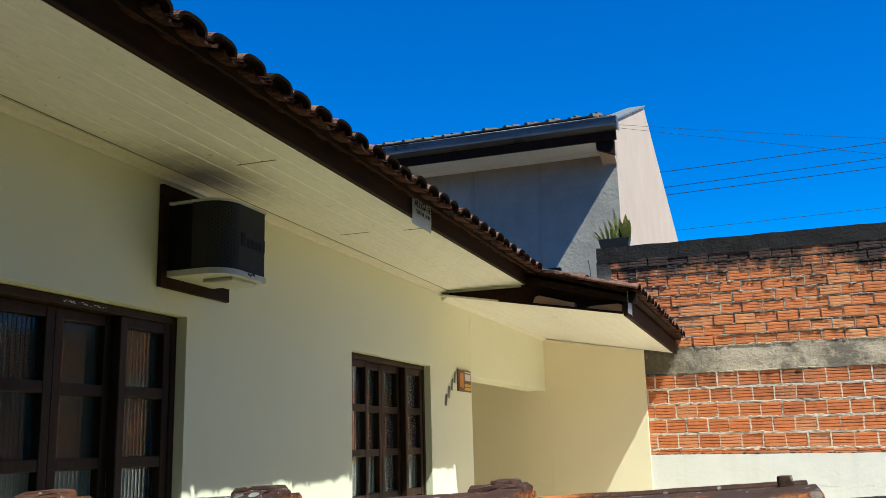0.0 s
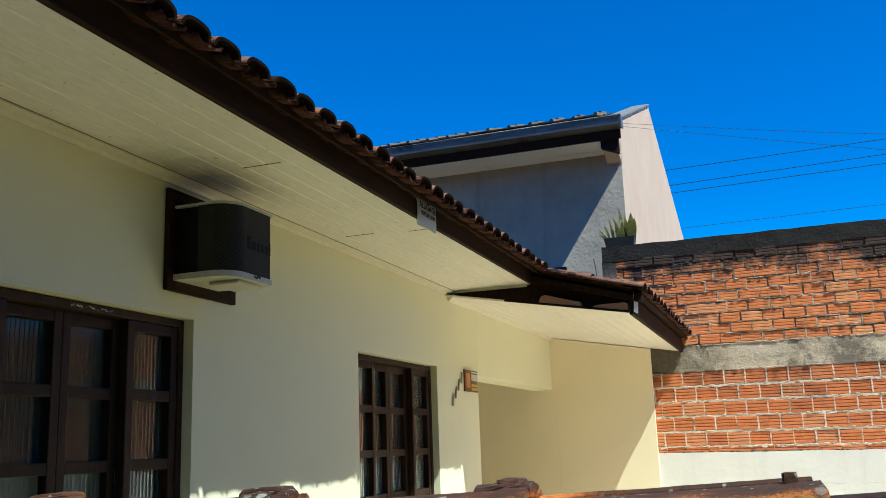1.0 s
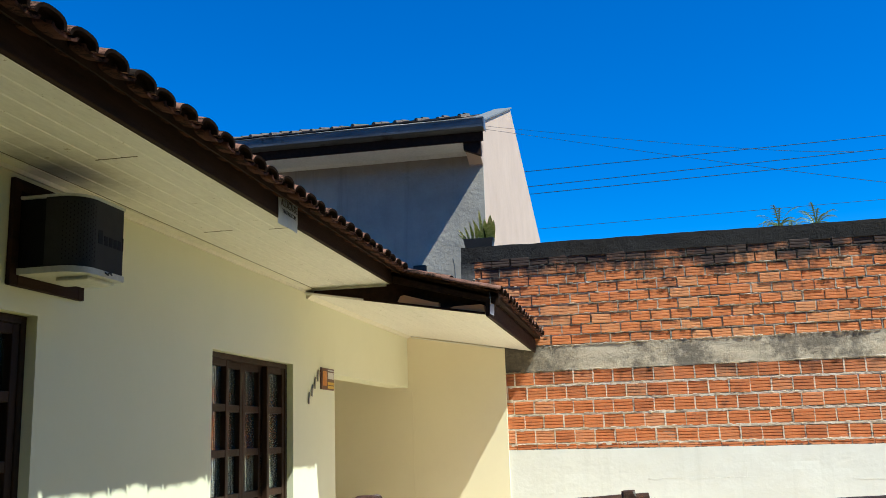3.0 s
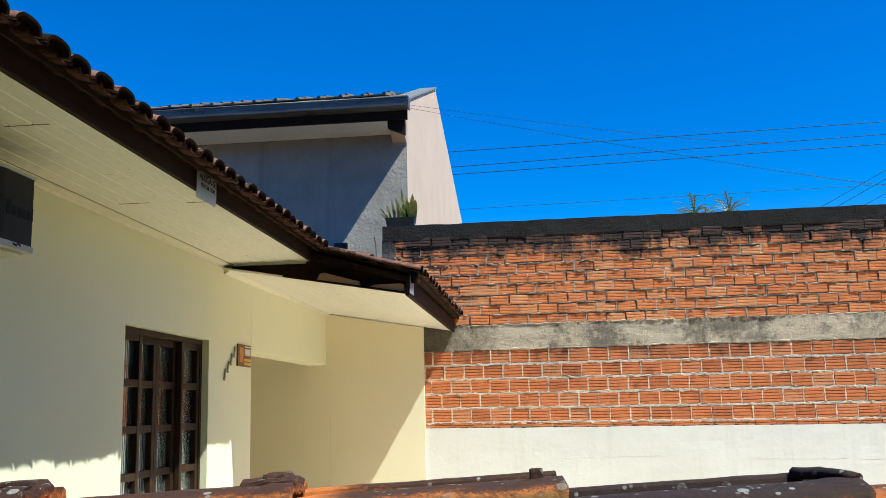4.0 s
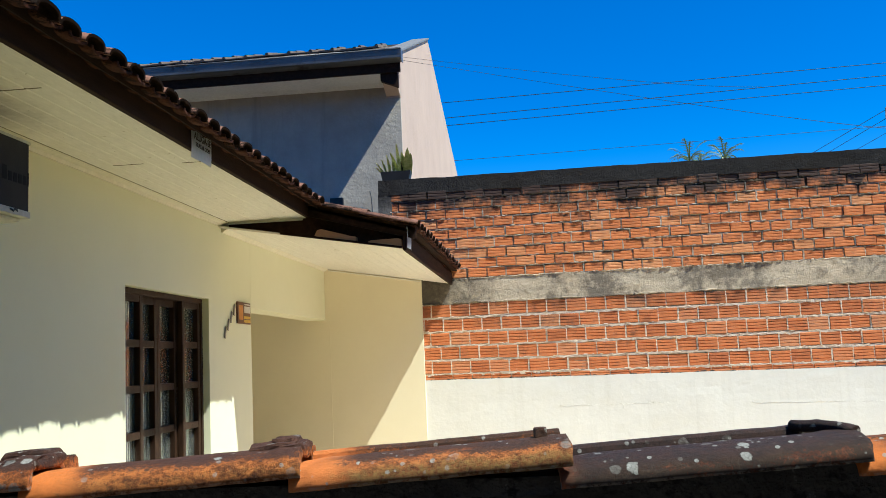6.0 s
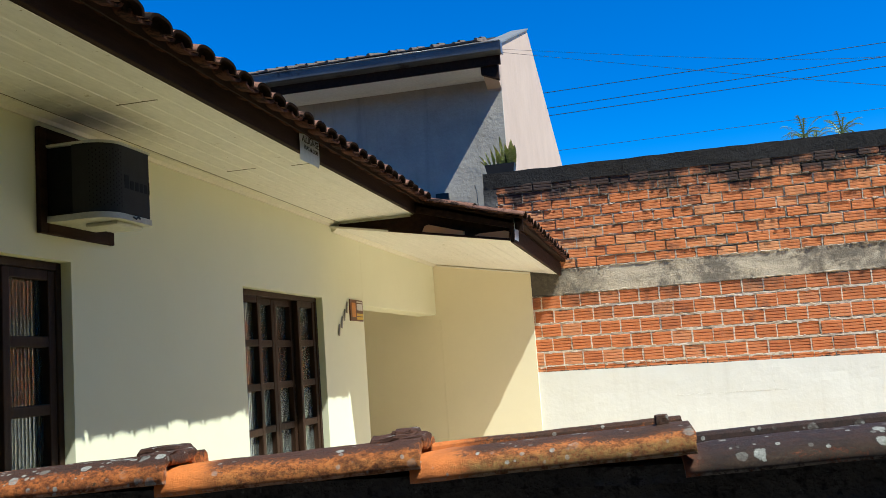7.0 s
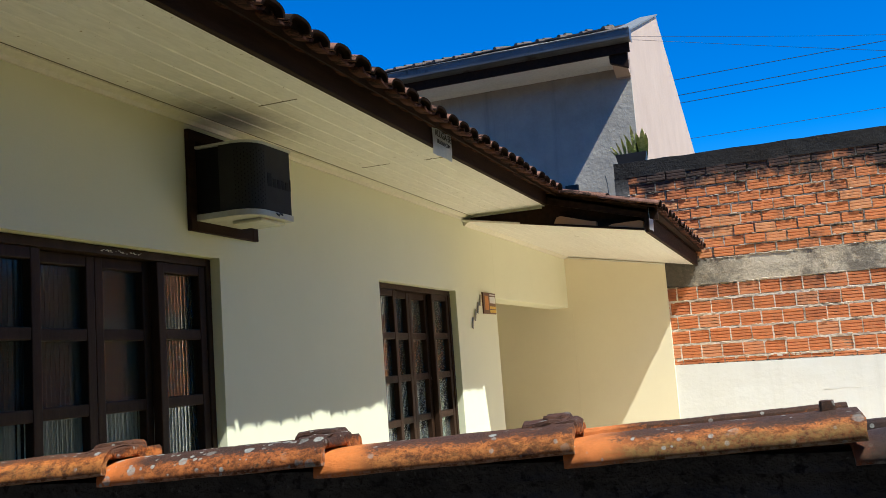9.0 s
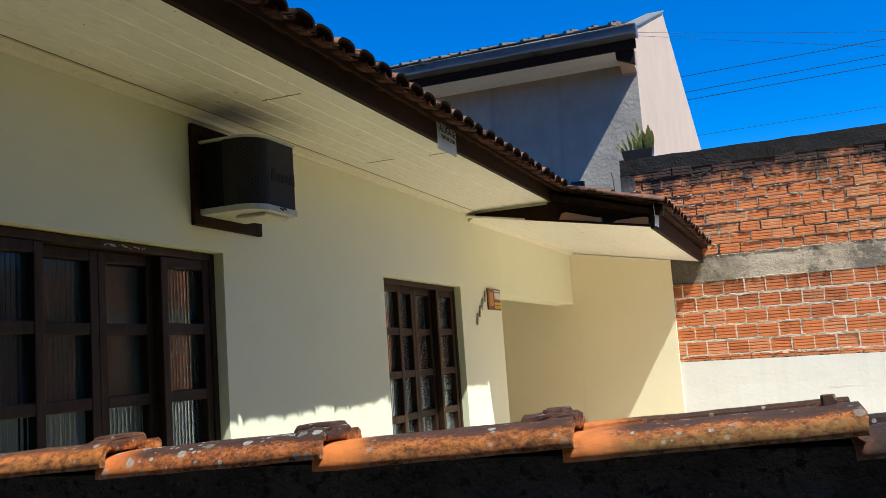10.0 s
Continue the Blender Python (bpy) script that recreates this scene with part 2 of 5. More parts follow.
COPING_DARK = coping_clay("coping_clay_dark", (0.36, 0.10, 0.035), (0.024, 0.0155, 0.013), 0.26, -0.01, 0.1, 0.7)
BRICK_LOW = brick_material("hollow_brick_low", (0.39, 0.115, 0.042), (0.60, 0.195, 0.066), (0.67, 0.34, 0.18), (2.02, 2.42, (0.035, 0.025, 0.02), 1.2, 0.7))
BRICK_UP = brick_material("hollow_brick_up", (0.43, 0.13, 0.042), (0.66, 0.215, 0.066), (0.72, 0.36, 0.16), (3.06, 3.33, (0.018, 0.015, 0.014), 1.4, 0.95))
MORTAR_LOW = surface("pinkish_mortar", (0.50, 0.36, 0.26), (0.86, 0.76, 0.64), 9, 0.95, 60, 0.6, 0.008)
MORTAR_LUMP = surface("pale_mortar_lump", (0.50, 0.38, 0.28), (0.80, 0.70, 0.57), 4, 0.95, 60, 0.6, 0.008)
MORTAR_MID = surface("grey_mortar", (0.24, 0.19, 0.14), (0.70, 0.60, 0.48), 6, 0.95, 60, 0.8, 0.010)
MORTAR_UP = surface("dark_mortar", (0.16, 0.12, 0.09), (0.46, 0.38, 0.30), 5, 0.95, 50, 1.0, 0.012)


def grow_mould(mat, z_lo, z_hi, black, spread, amount):
    """Lets the wall's mould run over the mortar as well."""
    nt = mat.node_tree
    bsdf = nt.nodes["Principled BSDF"]
    old = bsdf.inputs["Base Color"].links[0].from_socket
    pos = nt.nodes.new("ShaderNodeNewGeometry").outputs["Position"]
    nt.links.new(mould_mix(nt, pos, old, z_lo, z_hi, black, spread, amount), bsdf.inputs["Base Color"])


for mat in (MORTAR_MID, MORTAR_UP):
    grow_mould(mat, 3.06, 3.33, (0.022, 0.019, 0.017), 1.4, 0.9)


def concrete(name, mould, tone, runoff=False):
    m, nt, bsdf, pos = start(name)
    col = ramp_node(nt, noise_node(nt, pos, 2.2, 7, 0.7, (0.5, 1, 2.2)), [(0.25, tuple(c * 0.45 for c in tone)), (0.5, tone), (0.8, tuple(min(1, c * 1.3) for c in tone))])
    col = mix_node(nt, math_node(nt, "MULTIPLY", step_node(nt, noise_node(nt, pos, 1.1, 8, 0.78), 0.48, 0.62), 0.85), col, (0.12, 0.098, 0.075))
    if mould:
        col = mould_mix(nt, pos, col, *mould)
    if runoff:      # water stain below the end of the roof
        ox = nt.nodes.new("ShaderNodeSeparateXYZ")
        nt.links.new(pos, ox.inputs[0])
        e = math_node(nt, "ADD", ox.outputs[0], math_node(nt, "MULTIPLY", noise_node(nt, pos, 5.0, 9, 0.8), 1.9))
        f = math_node(nt, "SUBTRACT", 1.0, step_node(nt, e, 2.05, 2.95))
        col = mix_node(nt, math_node(nt, "MULTIPLY", f, 0.85), col, (0.030, 0.027, 0.024))
    nt.links.new(col, bsdf.inputs["Base Color"])
    bsdf.inputs["Roughness"].default_value = 0.9
    bump(nt, bsdf, math_node(nt, "ADD", noise_node(nt, pos, 35, 6, 0.75), noise_node(nt, pos, 8, 4)), 0.9, 0.012)
    return m


BEAM_CONCRETE = concrete("beam_concrete", None, (0.56, 0.46, 0.33), True)
CAP_CONCRETE = concrete("cap_concrete", (3.12, 3.36, (0.018, 0.017, 0.017), 0.7, 0.88), (0.14, 0.13, 0.12))
BOUNCE_PALE = surface("pale_bounce_ground", (0.74, 0.58, 0.40), (0.85, 0.69, 0.49), 1.5, 0.9, 30, 0.4, 0.006)
ADDED_WALL = plaster("added_wall_paint", (0.11, 0.115, 0.09), (0.085, 0.09, 0.07))
BOUNCE_OLIVE = surface("olive_bounce_ground", (0.125, 0.100, 0.017), (0.20, 0.158, 0.028), 2.5, 0.95, 30, 0.6, 0.02)
BOUNCE_DARK = surface("dark_bounce_ground", (0.06, 0.055, 0.048), (0.10, 0.09, 0.08), 1.5, 0.9, 30, 0.4, 0.006)
EARTH = surface("ground_earth", (0.22, 0.185, 0.13), (0.33, 0.28, 0.20), 0.4, 0.95, 12, 0.5, 0.02)
AC_GREY = surface("ac_grey_housing", (0.028, 0.027, 0.024), (0.045, 0.043, 0.038), 5, 0.7, 220, 0.25, 0.001)
AC_DARK = surface("ac_dark_metal", (0.008, 0.007, 0.007), (0.016, 0.014, 0.013), 5, 0.6, 90, 0.1, 0.001)
AC_TRAY = surface("ac_pale_tray", (0.42, 0.41, 0.35), (0.58, 0.57, 0.50), 7, 0.45, 50, 0.1, 0.001)
AC_MARK = surface("ac_lettering", (0.007, 0.007, 0.007), (0.012, 0.012, 0.012), 9, 0.6, 50, 0.0)
SIGN_WHITE = surface("sign_white_plastic", (0.74, 0.76, 0.80), (0.82, 0.83, 0.86), 6, 0.4, 40, 0.1, 0.001)
INK = surface("sign_black_ink", (0.02, 0.02, 0.022), (0.03, 0.03, 0.03), 9, 0.5, 50, 0.0)
PLAQUE_BROWN = surface("plaque_brown", (0.10, 0.035, 0.02), (0.16, 0.06, 0.03), 12, 0.35, 60, 0.0)
PLAQUE_ORANGE = surface("plaque_orange", (0.50, 0.17, 0.03), (0.62, 0.25, 0.05), 12, 0.35, 60, 0.0)
PLAQUE_YELLOW = surface("plaque_yellow", (0.60, 0.38, 0.04), (0.72, 0.46, 0.06), 12, 0.35, 60, 0.0)
PLAQUE_PALE = surface("plaque_pale", (0.55, 0.52, 0.50), (0.70, 0.68, 0.66), 12, 0.35, 60, 0.0)
NUMERAL = surface("metal_numeral", (0.26, 0.24, 0.20), (0.38, 0.35, 0.29), 12, 0.35, 60, 0.1, 0.001, metal=0.6)
GUTTER = surface("grey_gutter_metal", (0.10, 0.10, 0.105), (0.25, 0.25, 0.25), 3, 0.42, 40, 0.15, 0.003, metal=0.55, stretch=(0.5, 4, 6),
                 speck=[((0.07, 0.065, 0.06), 3, 0.56, 0.68)])
FLASHING = surface("flashing_metal", (0.15, 0.145, 0.135), (0.25, 0.24, 0.225), 2, 0.6, 30, 0.1, 0.002, metal=0.15)
NEIGHBOUR_WHITE = surface("neighbour_soffit_paint", (0.72, 0.69, 0.64), (0.82, 0.79, 0.74), 1.5, 0.7, 30, 0.1, 0.002)
NEIGHBOUR_TILE = weathered_tile("neighbour_roof_tile", (0.19, 0.145, 0.118), (0.075, 0.063, 0.055), 0.03)
LEAF = surface("snake_plant_leaf", (0.36, 0.46, 0.08), (0.90, 0.88, 0.42), 22, 0.4, 60, 0.1, 0.001, stretch=(1, 1, 2.5))
LEAF_DARK = surface("snake_plant_dark_leaf", (0.035, 0.06, 0.02), (0.09, 0.12, 0.04), 22, 0.4, 60, 0.1, 0.001)
POT = surface("black_plastic_pot", (0.012, 0.012, 0.012), (0.022, 0.021, 0.02), 8, 0.5, 50, 0.1, 0.001)
PALM = surface("palm_frond", (0.09, 0.14, 0.05), (0.20, 0.26, 0.10), 3, 0.5, 20, 0.1, 0.001)
PALM_TRUNK = surface("palm_trunk", (0.20, 0.17, 0.13), (0.32, 0.28, 0.22), 3, 0.9, 20, 0.5, 0.01)
CABLE = surface("cable_black", (0.008, 0.010, 0.018), (0.014, 0.016, 0.026), 3, 0.6, 20, 0.0)
STEEL = surface("galvanised_steel", (0.30, 0.30, 0.30), (0.42, 0.42, 0.42), 5, 0.45, 30, 0.1, 0.002, metal=0.5)
POLE_CONCRETE = surface("pole_concrete", (0.34, 0.33, 0.31), (0.46, 0.45, 0.42), 3, 0.9, 20, 0.3, 0.004)
# near-black base colour stands in for the gloom of the rooms behind the glass
ROOM = surface("room_dark_fill", (0.07, 0.06, 0.05), (0.10, 0.085, 0.07), 1, 0.8, 20, 0.0)
SEAM = surface("soffit_seam", (0.10, 0.082, 0.055), (0.19, 0.16, 0.11), 9, 0.8, 60, 0.1, 0.001)
CURTAIN = surface("pale_curtain", (0.50, 0.50, 0.46), (0.60, 0.60, 0.56), 2, 0.9, 60, 0.1, 0.002)


def ribbed_glass():
    m, nt, bsdf, pos = start("ribbed_glass")
    bsdf.inputs["Base Color"].default_value = (0.62, 0.67, 0.64, 1)
    bsdf.inputs["Roughness"].default_value = 0.02
    bsdf.inputs["Transmission Weight"].default_value = 0.97
    bsdf.inputs["IOR"].default_value = 1.39
    bsdf.inputs["Specular IOR Level"].default_value = 0.5
    return m


GLASS = ribbed_glass()
for m, level in ((DARK_WOOD, 0.08), (FRAME_WOOD, 0.15), (AC_GREY, 0.15), (AC_DARK, 0.1), (AC_MARK, 0.1), (ROOF_TILE, 0.1), (EAVE_TILE, 0.06), (TILE_END, 0.0),
                 (PAN_TILE, 0.06), (CAP_CONCRETE, 0.05), (DARK_RENDER, 0.1), (NEIGHBOUR_TILE, 0.1)):
    m.node_tree.nodes["Principled BSDF"].inputs["Specular IOR Level"].default_value = level



# ---------------------------------------------------------------- mesh helpers
def mesh_of(name, bm, material):
    me = bpy.data.meshes.new(name)
    bm.normal_update()
    bm.to_mesh(me)
    bm.free()
    for mt in material if isinstance(material, (list, tuple)) else (material,):
        me.materials.append(mt)
    return me


def thing(name, loc, label, category, group="", kind="", turn=0.0):
    ob = new(name)
    ob.empty_display_size = 0.1
    ob.matrix_basis = pose(*loc, 0, 0, turn)
    return tagged(ob, label, category, group, kind)


def part(name, bm, material, parent=None, label=""):
    ob = new(name, mesh_of(name, bm, material))
    ob.parent = parent
    return tagged(ob, label)


def solid(name, bm, material, label, category, kind="", group=""):
    return tagged(new(name, mesh_of(name, bm, material)), label, category, group, kind)


def add_box(bm, lo, hi, bevel=0.0, index=0):
    lo, hi = Vector(lo), Vector(hi)
    res = bmesh.ops.create_cube(bm, size=1.0, matrix=Matrix.Translation((lo + hi) / 2) @ Matrix.Diagonal((*(hi - lo), 1)))
    faces = {f for v in res["verts"] for f in v.link_faces}
    for f in faces:
        f.material_index = index
    if bevel:
        bmesh.ops.bevel(bm, geom=list({e for v in res["verts"] for e in v.link_edges}), offset=bevel, segments=2, affect="EDGES", profile=0.5)
    return bm


def box(lo, hi, bevel=0.0):
    return add_box(bmesh.new(), lo, hi, bevel)


def extrude_profile(bm, pts, a, b, index=0, smooth=False):
    """A closed profile swept from the map a to the map b (each gives a Vector for a profile point)."""
    r0 = [bm.verts.new(a(p)) for p in pts]
    r1 = [bm.verts.new(b(p)) for p in pts]
    n = len(pts)
    for i in range(n):
        f = bm.faces.new((r0[i], r0[(i + 1) % n], r1[(i + 1) % n], r1[i]))
        f.material_index, f.smooth = index, smooth
    for ring in (list(reversed(r0)), r1):
        f = bm.faces.new(ring)
        f.material_index = index
    return bm


def prism_x(pts, x0, x1, bm=None):
    bm = bm or bmesh.new()
    extrude_profile(bm, pts, lambda p: Vector((x0, p[0], p[1])), lambda p: Vector((x1, p[0], p[1])))
    bmesh.ops.recalc_face_normals(bm, faces=bm.faces)
    return bm


def prism_y(pts, y0, y1, bm=None):
    bm = bm or bmesh.new()
    extrude_profile(bm, pts, lambda p: Vector((p[0], y0, p[1])), lambda p: Vector((p[0], y1, p[1])))
    bmesh.ops.recalc_face_normals(bm, faces=bm.faces)
    return bm


def tube(bm, pts, radius, sides=6, taper=1.0):
    """A round rod along a line of points."""
    rings = []
    for i, p in enumerate(pts):
        p = Vector(p)
        d = (Vector(pts[min(i + 1, len(pts) - 1)]) - Vector(pts[max(i - 1, 0)])).normalized()
        u = d.orthogonal().normalized() if not rings else (u - d * u.dot(d)).normalized()
        v = d.cross(u)
        r = radius * (1 + (taper - 1) * i / max(1, len(pts) - 1))
        rings.append([bm.verts.new(p + (u * math.cos(2 * math.pi * k / sides) + v * math.sin(2 * math.pi * k / sides)) * r) for k in range(sides)])
    for r0, r1 in zip(rings, rings[1:]):
        for k in range(sides):
            bm.faces.new((r0[k], r0[(k + 1) % sides], r1[(k + 1) % sides], r1[k])).smooth = True
    bm.faces.new(list(reversed(rings[0])))
    bm.faces.new(rings[-1])
    return bm


def lettering(text, size, depth):
    """Mesh of a word in the built-in font, lying in the local XY plane, centred."""
    cu = bpy.data.curves.new("word", "FONT")
    cu.body, cu.size, cu.extrude, cu.align_x, cu.align_y = text, size, depth, "CENTER", "CENTER"
    tmp = new("word", cu)
    dg = bpy.context.evaluated_depsgraph_get()
    dg.update()
    me = bpy.data.meshes.new_from_object(tmp.evaluated_get(dg))
    bpy.data.objects.remove(tmp)
    bpy.data.curves.remove(cu)
    return me


# ---------------------------------------------------------------- ground
solid("ground", box((-400, -400, -0.3), (400, 400, -0.02)), EARTH, "bare trodden earth ground reaching the horizon", "ground", "structure")
# ground out of view, added in three tones to steer bounce onto the facade
solid("yard_floor", box((0.02, 6.4, -0.1), (11.0, 9.98, 0.0)), BOUNCE_PALE, "unseen pale ground added beside the porch to bounce warm light", "paving", "structure")
solid("garden_bed", box((0.02, 1.5, -0.1), (11.0, 6.39, -0.01)), BOUNCE_OLIVE, "unseen olive ground between front wall and porch, toned for its bounce", "soil", "structure")
solid("pavement", box((-8, -3.0, -0.1), (11.0, 1.46, 0.0)), BOUNCE_DARK, "unseen dark ground outside the low front wall, toned for low bounce", "pavement", "structure")

# unseen plain walls, added to block skylight from the street and the far side
solid("wall_street_far", box((-30, -7.3, 0), (30, -7.0, 8.5)), ADDED_WALL, "unseen plain wall added across the street to block skylight", "wall", "structure")
solid("wall_side_far", box((11.0, -6.9, 0), (11.3, 30.0, 3.6)), ADDED_WALL, "unseen plain wall added at the far side to block skylight", "wall", "structure")
solid("wall_side_house", box((8.6, -6.9, 0), (9.2, 5.0, 7.5)), ADDED_WALL, "unseen tall wall added beside the yard to block skylight", "wall", "structure")

# out-of-view dark wall, added so the window glass reflects less brick
solid("wall_yard_end", box((6.31, 10.0, 0), (11.0, 10.17, 3.3)), ADDED_WALL, "unseen dark wall added to darken the reflections in the windows", "wall", "structure")

# ---------------------------------------------------------------- house: walls
T = 0.20                     # wall thickness
Y0, YE = 1.75, 10.0          # facade from the street end to the boundary wall
PORCH = 7.44                 # where the porch recess begins
WIN_TOP, WIN_SILL, WIN_W = 2.106, 0.94, 1.295
WINDOWS = (2.315, 5.214)     # start of each window along the facade
house_wall = thing("wall_facade", (0, 0, 0), "cream painted rendered house wall with two window openings", "wall", kind="structure")
TOPZ = 2.69
cuts = [(Y0, 0, WINDOWS[0], TOPZ), (WINDOWS[0] + WIN_W, 0, WINDOWS[1], TOPZ), (WINDOWS[1] + WIN_W, 0, PORCH, TOPZ)]
for w in WINDOWS:
    cuts += [(w, 0, w + WIN_W, WIN_SILL), (w, WIN_TOP, w + WIN_W, TOPZ)]
bm = bmesh.new()
for ya, za, yb, zb in cuts:
    add_box(bm, (-T, ya, za), (0, yb, zb))
bmesh.ops.remove_doubles(bm, verts=bm.verts, dist=0.0005)
part("wall_panel", bm, CREAM, house_wall)
part("porch_beam", box((-T, PORCH, 2.085), (0, YE - 0.03, TOPZ), 0.006), CREAM, house_wall, "cream lintel beam across the porch opening")
solid("wall_porch_side", box((-1.7, PORCH - T, 0), (-T, PORCH, TOPZ)), CREAM, "cream painted wall inside the entrance porch", "wall", "structure")
solid("wall_porch_back", box((-1.9, PORCH, 0), (-1.7, YE - 0.03, TOPZ)), CREAM, "cream painted back wall of the entrance porch", "wall", "structure")
solid("ceiling_porch", box((-1.7, PORCH, 2.60), (-T, YE - 0.03, 2.68)), SOFFIT, "pale panelled ceiling inside the porch", "ceiling", "structure")
solid("wall_porch_end", box((-1.9, YE - 0.03, 0), (1.035, YE + 0.005, 2.62), 0.004), CREAM_END, "cream painted end wall of the open porch", "wall", "structure")
joint = bmesh.new()
tube(joint, [(0.045 + 0.005 * noise.noise(Vector((k * 0.6, 1.0, 0.0))), YE - 0.0305, 0.3 + k * 0.0665) for k in range(27)], 0.003, 5)
solid("trim_wall_joint", joint, CREAM_END, "uneven filled joint between two lengths of porch wall", "trim", "structure")
solid("wall_street_end", box((-7.0, Y0 - 0.001, 0), (-T, Y0 + T, TOPZ)), CREAM, "cream painted street end wall of the house", "wall", "structure")
solid("wall_rear", box((-7.2, Y0, 0), (-7.0, YE, TOPZ)), CREAM, "cream painted rear wall of the house", "wall", "structure")
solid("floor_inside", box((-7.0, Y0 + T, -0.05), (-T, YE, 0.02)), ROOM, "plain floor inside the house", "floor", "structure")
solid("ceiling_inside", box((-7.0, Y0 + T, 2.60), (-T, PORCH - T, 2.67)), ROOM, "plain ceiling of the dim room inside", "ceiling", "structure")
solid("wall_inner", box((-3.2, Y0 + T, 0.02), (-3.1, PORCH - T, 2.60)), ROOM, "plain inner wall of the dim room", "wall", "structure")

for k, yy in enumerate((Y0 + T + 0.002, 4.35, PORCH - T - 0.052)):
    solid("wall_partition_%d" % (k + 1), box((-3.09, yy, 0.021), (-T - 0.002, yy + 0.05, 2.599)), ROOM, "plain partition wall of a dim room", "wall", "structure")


# ---------------------------------------------------------------- windows
def ribbed_pane(w, h, ribs=11):
    """One pane of fluted glass: rounded vertical ribs outside, flat inside."""
    bm = bmesh.new()
    pts, n = [], ribs * 8
    for i in range(n + 1):
        pts.append((i / n * w, 0.0036 * abs(math.sin(math.pi * i / 8))))
    ring = [(0.0, -0.004)] + [(y, x + 0.001) for y, x in pts] + [(w, -0.004)]
    extrude_profile(bm, ring, lambda p: Vector((p[1], p[0], 0)), lambda p: Vector((p[1], p[0], h)))
    bmesh.ops.recalc_face_normals(bm, faces=bm.faces)
    return bm


def window_unit(name, y, label):
    th = thing(name, (0, y, WIN_SILL), label, "window", "sliding windows of the house", "structure")
    H = WIN_TOP - WIN_SILL
    fr = bmesh.new()
    for lo, hi in (((-0.17, 0.002, 0.002), (-0.045, 0.035, H - 0.002)), ((-0.17, WIN_W - 0.035, 0.002), (-0.045, WIN_W - 0.002, H - 0.002)),
                   ((-0.17, 0.035, H - 0.034), (-0.045, WIN_W - 0.035, H - 0.002)), ((-0.17, 0.035, 0.002), (-0.045, WIN_W - 0.035, 0.034))):
        add_box(fr, lo, hi, 0.003)
    part("window_frame", fr, FRAME_WOOD, th, "dark varnished wooden window frame")
    leaf_w = (WIN_W - 0.07) / 4
    rows = 4
    st, rail = 0.043, 0.043
    inner = H - 0.068
    pane_h = (inner - rail * (rows + 1)) / rows
    pane_w = leaf_w - 2 * st
    pane_me = mesh_of("pane", ribbed_pane(pane_w + 0.012, pane_h + 0.012), GLASS)
    for k in range(4):
        front = k in (0, 3)
        x1 = -0.052 if front else -0.094
        x0 = x1 - 0.040
        ya = 0.035 + k * leaf_w + (0.0 if k != 3 else -0.006)
        yb = ya + leaf_w + (0.006 if k in (0, 3) else 0.0)
        bm = bmesh.new()
        add_box(bm, (x0, ya, 0.035), (x1, ya + st, H - 0.035), 0.004)
        add_box(bm, (x0, yb - st, 0.035), (x1, yb, H - 0.035), 0.004)
        for r in range(rows + 1):
            z = 0.035 + r * (pane_h + rail)
            add_box(bm, (x0 + 0.002, ya + st - 0.002, z), (x1 - 0.002, yb - st + 0.002, z + rail - (0.001 if r == rows else 0)), 0.004)
        leaf = part("sash", bm, FRAME_WOOD, th)
        for r in range(rows):
            p = new("pane", pane_me)
            p.parent = leaf
            p.matrix_basis = pose(x0 + 0.006, ya + st - 0.006, 0.035 + rail - 0.006 + r * (pane_h + rail))
            tagged(p, "vertically ribbed glass pane")
            p.visible_shadow = False
    part("window_sill", box((-0.045, 0.002, -0.03), (0.03, WIN_W - 0.002, 0.002), 0.004), CREAM, th)
    return th


first_window = window_unit("window_1", WINDOWS[0], "four-leaf dark wooden sliding window with ribbed glass")
chips = bmesh.new()
rc = random.Random(21)
for k in range(26):
    yy = 0.62 + rc.random() * 0.24
    zz = WIN_TOP - WIN_SILL - 0.020 + rc.uniform(-0.004, 0.004)
    add_box(chips, (-0.0455, yy, zz), (-0.0442, yy + rc.uniform(0.003, 0.012), zz + rc.uniform(0.001, 0.004)))
tagged(part("chipped_paint", chips, SOFFIT_TRIM, first_window, "flakes of pale paint on the window head"), kind="stuff")
window_unit("window_2", WINDOWS[1], "brown wooden sliding window with ribbed glass beside porch")


def curtain(y, w):
    bm = bmesh.new()
    n = 60
    ring = []
    for i in range(n + 1):
        yy = y + w * i / n
        ring.append((-0.255 + 0.022 * math.sin(i * 1.05) + 0.01 * math.sin(i * 0.37), yy))
    back = [(x - 0.004, yy) for x, yy in reversed(ring)]
    extrude_profile(bm, ring + back, lambda p: Vector((p[0], p[1], 0.70)), lambda p: Vector((p[0], p[1], 1.50)))
    bmesh.ops.recalc_face_normals(bm, faces=bm.faces)
    return solid("curtain", bm, CURTAIN, "pale gathered curtain hanging behind ribbed window glass", "curtain", group="curtains behind the windows")


for w in WINDOWS:
    curtain(w - 0.05, WIN_W + 0.1)
    rod = thing("curtain_rod", (-T, w, 1.50), "thin metal rod holding a half-height curtain", "curtain rod", "curtain rods")
    rb = bmesh.new()
    tube(rb, [(-0.055, -0.06, 0), (-0.055, WIN_W + 0.06, 0)], 0.006, 6)
    part("rod", rb, STEEL, rod)
    for yy in (-0.05, WIN_W + 0.04):
        part("bracket", box((-0.06, yy, -0.008), (0.0, yy + 0.012, 0.008)), STEEL, rod)

# ---------------------------------------------------------------- eaves
ROOF0 = 1.62                 # street end of the roof
STEP = 6.76                  # where the deeper porch eave begins
FAS = 0.635                  # fascia of the main eave
